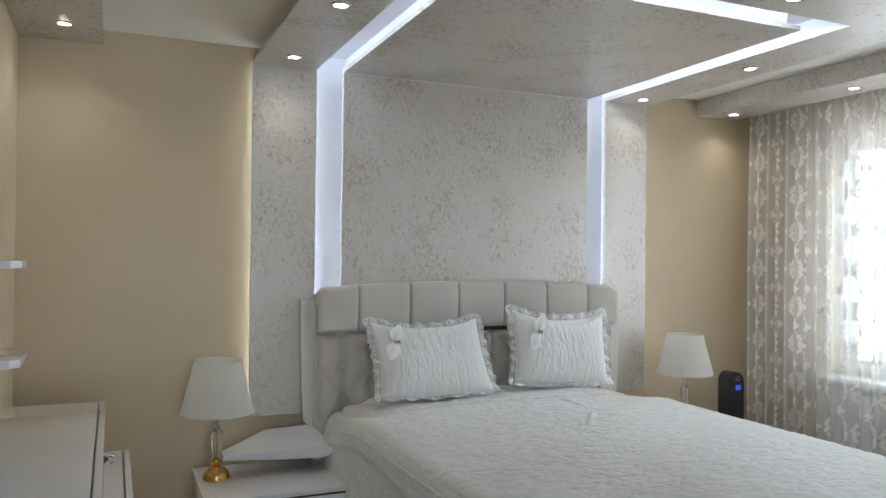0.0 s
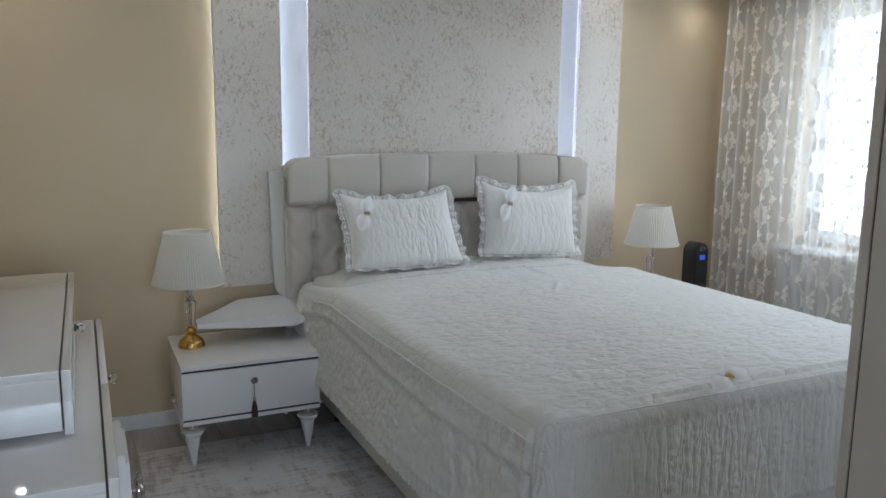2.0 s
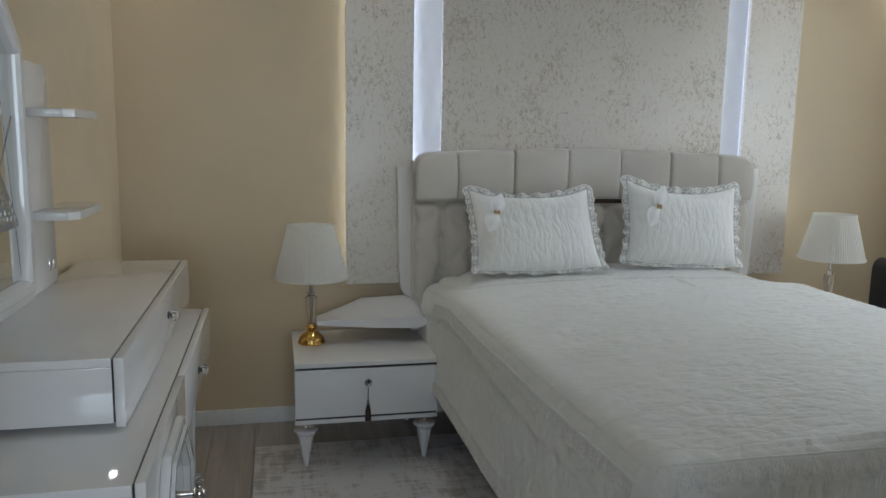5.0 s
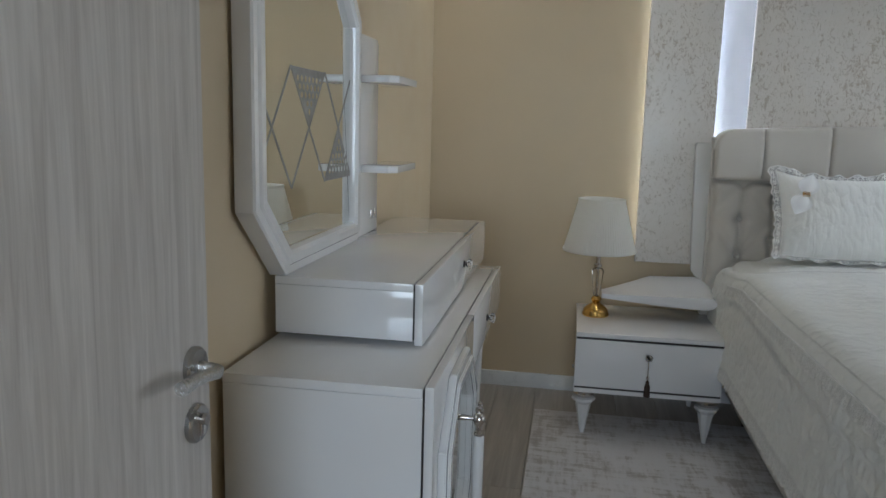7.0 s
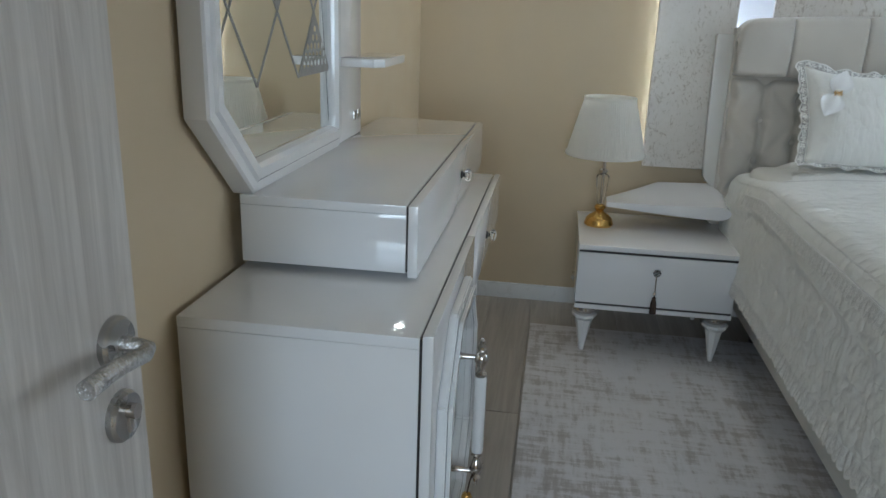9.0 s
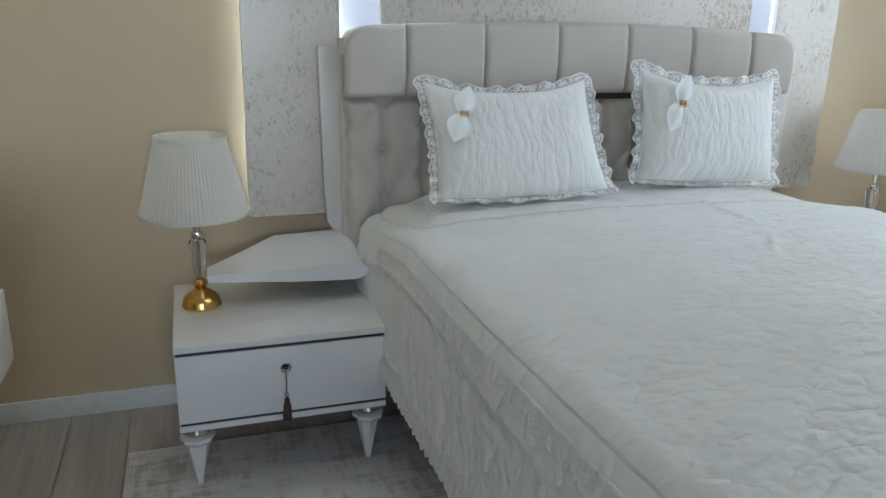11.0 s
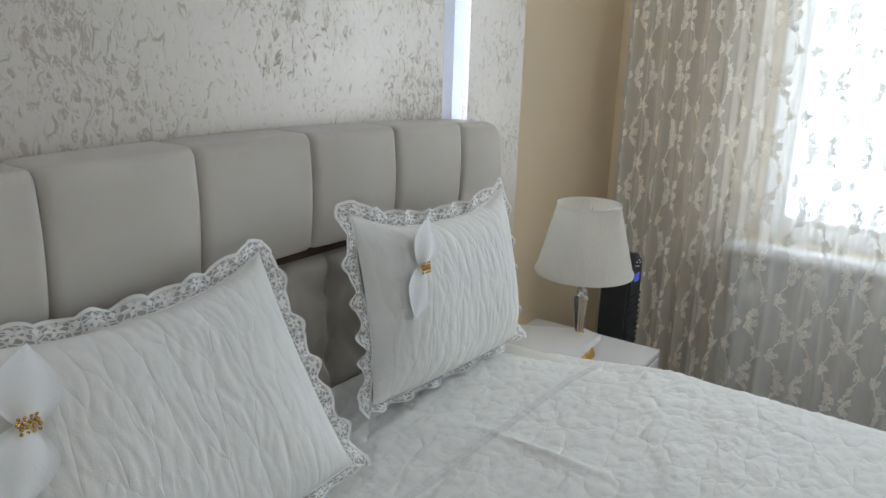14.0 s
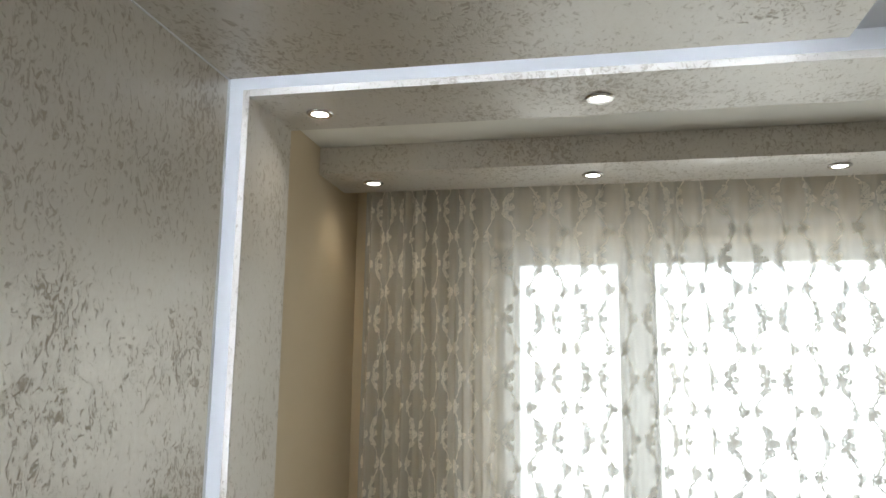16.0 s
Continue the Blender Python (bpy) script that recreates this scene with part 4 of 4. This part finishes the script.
# ---- rug ----
rug_bm = box(0.175, 2.6, 1.75, 3.44, 0.0, 0.012, 0.004)
solid("rug", rug_bm, RUG, "pale grey and beige distressed pattern rug under the bed", "rug")

# ---- bed ----
BXA, BXB, BYF, BYH, BT = 1.012, 2.533, 1.478, 3.60, 0.772
bed = thing("bed", (1.78, 2.5, 0.0), "double bed with a tufted greige headboard and a pale base", "bed")
part("base", box(1.030, 2.515, BYF + 0.015, 3.56, 0.115, 0.42, 0.008), SATIN, bed)
part("mattress", box(BXA - 0.01, BXB + 0.01, BYF - 0.01, 3.57, 0.42, 0.742, 0.07, 4), SATIN, bed)
for x in (1.12, 2.44):
    for y in (1.56, 3.45):
        part("foot", lathe([(0.001, 0), (0.03, 0), (0.035, 0.115), (0.001, 0.115)], 16, (x, y, 0.0)), DARK_TRIM_SHADE, bed)

# headboard: upper row of soft blocks, tufted field below
HX = (0.905, 1.108, 1.380, 1.650, 1.920, 2.185, 2.450, 2.655)
hb = part("headboard_panel", box(0.902, 2.658, 3.628, PY - 0.001, 0.20, 1.27, 0.006), VELVET, bed)


def soft_block(x0, x1, first, last):
    """Padded block: rounded in section and towards its side seams."""
    w, r, yb = x1 - x0, 0.020, PY - 0.003
    def fn(u, v):
        # finer steps near the seams
        u = 0.5 - 0.5 * math.cos(math.pi * u)
        x = x0 + w * u
        du = min(u, 1 - u) * w
        zt = 1.334 - 0.030 * ((x - 1.78) / 0.87) ** 2
        zb = 1.085 + 0.010 * math.cos((x - 1.78) / 0.87 * 1.5)
        if first and u < 0.5 or last and u > 0.5:
            e = max(0.0, 0.075 - du)
            zt -= 0.075 - math.sqrt(max(0.0, 0.075 ** 2 - e * e))
        s = max(0.0, 0.016 - du)
        q = 0.016 - math.sqrt(0.016 ** 2 - s * s)          # drawn in by the seam
        zt, zb, yf = zt - 0.6 * q, zb + 0.6 * q, 3.575 + q - 0.006 * math.sin(math.pi * u)
        if v < 0.2:
            return (x, yb + (yf + r - yb) * v / 0.2, zb)
        if v < 0.35:
            a = (v - 0.2) / 0.15 * math.pi / 2
            return (x, yf + r - r * math.sin(a), zb + r - r * math.cos(a))
        if v < 0.65:
            f = (v - 0.35) / 0.30
            return (x, yf - 0.006 * math.sin(math.pi * f), zb + r + (zt - zb - 2 * r) * f)
        if v < 0.8:
            a = (v - 0.65) / 0.15 * math.pi / 2
            return (x, yf + r - r * math.cos(a), zt - r + r * math.sin(a))
        return (x, yf + r + (yb - yf - r) * (v - 0.8) / 0.2, zt)
    return sheet(26, 40, fn)


for i in range(7):
    part("headboard_block", soft_block(HX[i], HX[i + 1], i == 0, i == 6), VELVET, bed, "soft upholstered greige block" if i == 0 else "", 60)
part("headboard_gap", box(1.78, 2.05, 3.606, 3.632, 1.072, 1.092, 0.002), BROWN, bed, "dark brown wooden gap strip")


def tufted(u, v):
    """Diamond tufting with deep buttons and soft creases."""
    x, z = 0.904 + 1.752 * u, 0.55 + 0.525 * v
    px, pz = 0.136, 0.272
    a, b = (x - 1.040) / px, (z - 0.743) / pz
    d = 9.0
    for ia in range(-2, 14):
        for ib in range(-2, 4):
            cx, cz = 1.040 + ia * px, 0.743 + (ib + 0.5 * (ia % 2)) * pz * 0.62
            d = min(d, (x - cx) ** 2 + ((z - cz) * 1.0) ** 2)
    d = math.sqrt(d)
    p, q = (a + b * 1.6) / 2, (a - b * 1.6) / 2
    crease = min(abs(p - round(p)), abs(q - round(q)))
    pleat = abs(a - round(a)) * px
    y = 3.584 + 0.036 * math.exp(-(d / 0.026) ** 2) + 0.012 * math.exp(-(crease / 0.10) ** 2) + 0.022 * math.exp(-(pleat / 0.013) ** 2)
    edge = min(u * 1.752, (1 - u) * 1.752, (1 - v) * 0.525)
    return (x, y + 0.035 * math.exp(-edge / 0.012), z)


part("tufted_field", sheet(240, 70, tufted), VELVET, bed, "diamond tufted greige velvet field", 80)
for ia in range(0, 13):
    for ib in range(0, 3):
        cx, cz = 1.040 + ia * 0.136, 0.743 + (ib + 0.5 * (ia % 2)) * 0.272 * 0.62
        if cz > 1.05 or cx > 2.6:
            continue
        bt = lathe([(0.001, 0), (0.011, 0), (0.012, 0.004), (0.008, 0.008), (0.001, 0.009)], 14)
        bt.transform(Matrix.Translation((cx, 3.628, cz)) @ Matrix.Rotation(radians(90), 4, "X"))
        part("button", bt, VELVET, bed)

# white wings of the headboard
for s in (1, -1):
    def wing(p):
        return (p[0] - 0.012 if s > 0 else 3.572 - p[0], p[1])
    outline = [(0.845, 1.236), (0.852, 1.244), (0.912, 1.244), (0.918, 1.05), (0.930, 0.80), (0.955, 0.72), (1.0, 0.655), (1.02, 0.55), (0.965, 0.52), (0.945, 0.585), (0.885, 0.635), (0.866, 0.66), (0.856, 0.80)]
    pts = [wing(p) for p in outline]
    part("headboard_wing", prism(pts, 1, 3.650, PY - 0.002, 0.004), WING, bed, "white lacquered curved headboard wing")


# bedside shelf that grows out of the wing, one each side
def bed_shelf(name, s):
    X = lambda x: x if s > 0 else 3.56 - x
    root = thing(name, (X(0.7), 3.6, 0.464), "white lacquered shelf with a rounded end between nightstand and headboard", "shelf", "bedside shelves")
    face = [(0.448, 0.556), (0.448, 0.575), (0.60, 0.576), (0.75, 0.578), (0.84, 0.582), (0.89, 0.584)]
    face += [(0.89 + 0.050 * math.sin(math.pi * k / 12), 0.556 + 0.028 * math.cos(math.pi * k / 12)) for k in range(1, 13)]
    face += [(0.84, 0.529), (0.70, 0.536)]
    rows = 9
    bm = bmesh.new()
    rings = []
    for k in range(rows):
        v = k / (rows - 1)
        cut = 0.448 + max(0.0, v - 0.25) / 0.75 * 0.225
        ring = []
        for x, z in face:
            zz = z + 0.045 * v ** 1.3 * min(1.0, max(0.0, (z - 0.482) / 0.07))
            ring.append(bm.verts.new((X(max(x, cut)), 3.425 + 0.25 * v, zz)))
        rings.append(ring)
    m = len(face)
    for r0, r1 in zip(rings, rings[1:]):
        for k in range(m):
            bm.faces.new((r0[k], r0[(k + 1) % m], r1[(k + 1) % m], r1[k]))
    bm.faces.new(rings[0])
    bm.faces.new(rings[-1][::-1])
    part("body", bm, LACQUER, root, "", 30)
    part("back_rail", box(min(X(0.70), X(0.95)), max(X(0.70), X(0.95)), 3.665, 3.684, 0.50, 0.575, 0.003), LACQUER, root)
    return root


bed_shelf("bedside_shelf", 1)
bed_shelf("bedside_shelf", -1)


# bedspread
def edge_fall(d, r=0.066):
    """Out and down along a cloth that goes round an edge of radius r."""
    if d <= 0:
        return 0.0, 0.0
    q = r * math.pi / 2
    if d < q:
        return r * math.sin(d / r), r * (1 - math.cos(d / r))
    return r, r + d - q


def puff(p, sx, sy, seed):
    """Stitched cells: high in the middle, sunk along the seams."""
    d, _ = noise.voronoi(Vector((p[0] * sx + seed, p[1] * sy + 0.35 * noise.noise(Vector((p[0] * 6, p[1] * 6, seed))), seed)))
    return min(1.0, (d[1] - d[0]) * 1.8)


SIDE, FOOT = 0.462, 0.425
LEN = BYH - 0.03 - BYF
CREASES = ((2.01, 3.24, 2.003, 2.922), (1.981, 2.838, 1.808, 2.625), (0.883, 1.892, 1.072, 1.786))   # ends of long soft creases in the cloth, x y x y


def near_line(x, y, x0, y0, x1, y1):
    dx, dy = x1 - x0, y1 - y0
    f = max(0.0, min(1.0, ((x - x0) * dx + (y - y0) * dy) / (dx * dx + dy * dy)))
    return math.hypot(x - x0 - f * dx, y - y0 - f * dy), f


def head_drop(b):
    return 0.065 * min(1.0, max(0.0, (b - 1.55) / 0.45))


def spread(u, v):
    a = -SIDE + u * (BXB - BXA + 2 * SIDE)          # across
    b = -FOOT + v * (LEN + FOOT)                    # from the hem at the foot to the head
    W = BXB - BXA
    da = -a if a < 0 else (a - W if a > W else 0.0)
    db = -b if b < 0 else 0.0
    x, y = BXA + min(max(a, 0), W), BYF + max(b, 0)
    x += 0.026 * max(0.0, min(1.0, 1 - b / 0.9)) * (1 - min(max(a / W, 0.0), 1.0))   # drawn in towards the foot
    sx = -1 if a < 0 else 1
    h = 0.0036 * puff((a, b), 19, 34, 3.0) ** 0.6 + 0.002 * noise.noise(Vector((a * 9, b * 14, 4))) + 0.006 * noise.noise(Vector((a * 2.3, b * 2.3, 1)))
    # slack cloth: long low ripples that run slantwise
    h += 0.0035 * noise.noise(Vector((a * 3 + b * 2, b * 16 - a * 7, 7)))
    if da == 0 and db == 0:
        for seg in CREASES:
            d, f = near_line(x, y, *seg)
            h += 0.009 * math.exp(-(d / 0.012) ** 2) * math.sin(math.pi * (0.08 + 0.84 * f))
        sag = 0.012 * (1 - ((a - W / 2) / (W / 2)) ** 2) - 0.065 * math.exp(-(min(a, W - a) / 0.13) ** 2) * min(1.0, max(0.0, (b - 1.55) / 0.45)) - 0.010 * (1 - b / LEN)
        return (x, y, BT - 0.008 + h + sag)
    if db == 0:
        o, dn = edge_fall(da, RIM + 0.016)
        dn += 0.008 + head_drop(b) + 0.010 * (1 - b / LEN)
        slack = 0.006 * noise.noise(Vector((b * 3.1, da * 4, 2))) * min(1.0, da / 0.12)
        fold = 0.005 * math.exp(-((da - 0.155 - 0.02 * math.sin(3 * b)) / 0.016) ** 2) - 0.004 * math.exp(-((da - 0.19 - 0.02 * math.sin(3 * b)) / 0.02) ** 2)
        return (x + sx * (o + 0.08 * da + 1.3 * h * min(1.0, da / 0.10) + slack + fold), y, BT - dn + h * max(0.0, 1 - da / 0.10))
    if da == 0:
        o, dn = edge_fall(db, RIM)
        gather = 0.006 * math.sin(21 * a + 2 * math.sin(7 * a)) * min(1.0, max(0.0, db - 0.08) / 0.2)
        return (x, y - (o + 0.04 * db + h * min(1.0, db / 0.08) + gather), BT - 0.018 - dn + h * max(0.0, 1 - db / 0.08))
    # the corner hangs in one soft upright fold
    t = math.atan2(db, da)
    far = max(da, db)
    o, dn = edge_fall(far, RIM)
    o += 0.05 * far + 0.014 * math.sin(2 * t) * min(1.0, far / 0.2)
    return (x + sx * (o + h) * math.cos(t), y - (o + h) * math.sin(t), BT - 0.018 - dn)


RIM = 0.040
HEAD_BAND = 1.690


def quilt_cells(u, v):
    """Cells to the metre: broad on top, round at the sides, tall and narrow at the foot."""
    a, b = -SIDE + u * (BXB - BXA + 2 * SIDE), -FOOT + v * (LEN + FOOT)
    if b < -0.03:
        return (a * 40, b * 7)
    if a < -0.05 or a > BXB - BXA + 0.05:
        return (a * 20, b * 16)
    return (a * 12 + b * 5, b * 24 - a * 4)


cover = thing("bedspread", (1.78, 2.5, BT), "white quilted bedspread with lace trim spread over the bed", "bedspread")
part("quilt", sheet(430, 430, spread, quilt_cells), COTTON, cover, "", 180)


def on_spread(a, b, lift=0.0):
    """A place on the hanging or lying cloth, lifted off it."""
    W = BXB - BXA
    p = Vector(spread((a + SIDE) / (W + 2 * SIDE), (b + FOOT) / (LEN + FOOT)))
    if a < -0.03:
        p.x -= lift
    elif b < -0.03:
        p.y -= lift
    else:
        p.z += lift
    return p


def scallop(n, start, depth, along, bows):
    """A lace edge laid on the cloth: along(u, d) gives the place across and down at distance d from the seam."""
    return sheet(n, 6, lambda u, v: on_spread(*along(u, start + v * depth * (0.80 + 0.20 * abs(math.sin(u * bows * math.pi)))), 0.003 + 0.005 * v + 0.001 * math.sin(u * 190) * v), lambda u, v: (u * bows, v))


W = BXB - BXA
NB = 900
part("foot_lace", scallop(NB, 0.030, 0.055, lambda u, d: (u * W, -d), 44), NET, cover, "white scalloped lace band", 180)
part("side_lace", scallop(NB, 0.085, 0.045, lambda u, d: (-d, u * 1.80), 52), NET, cover, "white scalloped lace band", 180)
part("hem_lace", scallop(NB, 0.412, 0.055, lambda u, d: (-d, u * 1.95), 56), NET, cover, "white scalloped lace hem", 180)
part("foot_hem_lace", scallop(NB, 0.375, 0.050, lambda u, d: (u * W, -d), 44), NET, cover, "white scalloped lace hem", 180)
part("foot_piping", tube([on_spread(u / 120 * W, -0.030, 0.002) for u in range(121)], 0.0028, 6), PETAL, cover, "thin satin piping")
part("side_piping", tube([on_spread(-0.085, u / 120 * 1.80, 0.001) for u in range(121)], 0.0022, 6), PETAL, cover, "thin satin piping")
part("head_band", sheet(300, 3, lambda u, v: on_spread(0.03 + u * (W - 0.06), HEAD_BAND + 0.022 * v, 0.003), lambda u, v: (u * 60, v)), NET, cover, "row of white embroidered lace", 180)


# ---- flowers of cloth, used on pillows and bedspread ----
def petal(length, width, turn, lift, at, axes):
    ex, ey, ez = axes
    c, s = math.cos(turn), math.sin(turn)
    def fn(u, v):
        w = width * math.sin(math.pi * (0.06 + 0.94 * u) ** 0.85) * (1.0 if u < 0.5 else 1.06 - 0.12 * u)
        a, b = u * length, (v - 0.5) * 2 * w
        h = 0.006 + lift * u + 0.006 * math.cos((v - 0.5) * 9) * (1 - u) + 0.004 * math.sin(u * 5)
        return Vector(at) + ex * (a * c - b * s) + ey * (a * s + b * c) + ez * h
    return sheet(10, 8, fn)


def cloth_flower(root, at, axes, turns, size):
    for t in turns:
        part("petal", petal(size, size * 0.40, t, 0.006, at, axes), PETAL, root, "white satin petal", 180)
    beads = []
    for i in range(4):
        for j in range(4):
            p = Vector(at) + axes[0] * (i - 1.5 + 0.3 * (j % 2)) * size * 0.07 + axes[1] * (j - 1.5) * size * 0.06 + axes[2] * 0.012
            b = bmesh.new()
            bmesh.ops.create_icosphere(b, subdivisions=1, radius=size * (0.026 + 0.012 * ((i * 3 + j) % 3) / 2))
            b.transform(Matrix.Translation(p))
            beads.append(b)
    part("jewel", join(*beads), GOLD, root, "gold bead jewel", 180)


bow_root = thing("cloth_flower", (1.60, 1.475, 0.755), "white satin flower with a gold jewel sewn on the bedspread", "flower ornament")
bow_z = max(on_spread(0.50 + 0.03 * k, 0.02).z for k in range(7))
cloth_flower(bow_root, (1.600, 1.452, bow_z + 0.014), (Vector((1, 0, 0)), Vector((0, 0.90, 0.43)), Vector((0, -0.43, 0.90))), (0.25, 3.55), 0.095)


# ---- pillows ----
def pillow(at, half_w, half_h, lean, yaw, roll, label, seed, flower):
    """Origin at the middle of the pillow; local x across, y up the pillow, z out of its face."""
    root = thing("pillow", (0, 0, 0), label, "pillow", "bed pillows")
    def edge(u, v):
        """Outline drawn in between sharp corners."""
        return half_w * u * (1 - 0.06 * (1 - v * v)), half_h * v * (1 - (0.27 if v > 0 else -0.05) * (1 - abs(u) ** 2.6) * abs(v))
    def face(sign):
        def fn(p, q):
            u, v = 2 * p - 1, 2 * q - 1
            x, y = edge(u, v)
            t = (1 - u ** 4) ** 0.6 * (1 - abs(v) ** 3) ** 0.6
            ch = puff((x + 0.006 * math.sin(45 * y + seed), y), 40, 13, seed) ** 0.7 - 0.5
            h = 0.0025 * ch * t ** 0.5 if sign > 0 else 0
            return (x, y, sign * ((0.078 if sign > 0 else 0.05) * t + 0.004) + h + 0.010 * noise.noise(Vector((x * 5, y * 5, seed))) * t)
        return fn
    part("cover", join(sheet(160, 90, face(1), lambda p, q: (p * 17, q * 3.4)), sheet(24, 16, face(-1), lambda p, q: (p * 17, q * 3.4))), PILLOW_COTTON, root, "", 180)
    n = 480
    def rim(u):
        t = u * 4
        k = int(t) % 4
        f = (t - int(t)) * 2 - 1
        return [(f, -1), (1, f), (-f, 1), (-1, -f)][k]
    def frill(u, v):
        a, b = rim(min(u, 0.99999))
        x, y = edge(a, b)
        r = math.hypot(x, y)
        per = u * 4
        w = (0.037 if b > -1 else 0.018) * (0.80 + 0.20 * abs(math.sin(per * math.pi * 10)))
        # push out square to the side, fanning at the corners
        ox = a ** 9 if abs(a) < 1 else math.copysign(1, a)
        oy = b ** 9 if abs(b) < 1 else math.copysign(1, b)
        m = max(1e-6, math.hypot(ox, oy))
        return (x + ox / m * w * v * (1.15 if abs(a * b) > 0.9 else 1), y + oy / m * w * v * (1.15 if abs(a * b) > 0.9 else 1), 0.004 + 0.011 * math.sin(per * math.pi * 11 + 2 * math.sin(per * 5)) * v + 0.004 * math.sin(per * 9))
    part("lace_frill", sheet(n, 5, frill, lambda u, v: (u * 40, v)), LACE, root, "scalloped white lace frill", 180)
    ax = (Vector((1, 0, 0)), Vector((0, 1, 0)), Vector((0, 0, 1)))
    cloth_flower(root, (flower[0], flower[1], 0.068), ax, (1.25, 4.25), 0.105)
    root.matrix_basis = pose(*at, 90 - lean, 0, yaw) @ Matrix.Rotation(radians(roll), 4, "Z")
    return root


pillow((1.432, 3.42, 0.974), 0.280, 0.200, 34, -5, 1.5, "white quilted pillow with lace frill and satin flower, by the headboard", 1.0, (-0.185, 0.045))
pillow((2.178, 3.43, 0.992), 0.286, 0.187, 12, 1, -3, "white quilted pillow with lace frill leaning beside the other pillow", 5.0, (-0.165, 0.062))

# ---- floor planks, last ----
plank_meshes = {}
for i in range(23):
    x0 = XL + 0.19 * i
    y = -1.6 - 0.37 * (i % 3)
    while y < YB:
        a, b = max(-1.6, y), min(YB, y + 1.25)
        if b - a > 0.05:
            key = round(b - a, 3)
            if key not in plank_meshes:
                plank_meshes[key] = finish("plank", box(0, 0.1885, 0, key - 0.0015, -0.008, 0.0, 0.0012, 1), FLOOR_WOOD)
            pl = new("plank", plank_meshes[key])
            pl.location = (x0, a, 0)
            pl.parent = floor
        y += 1.25
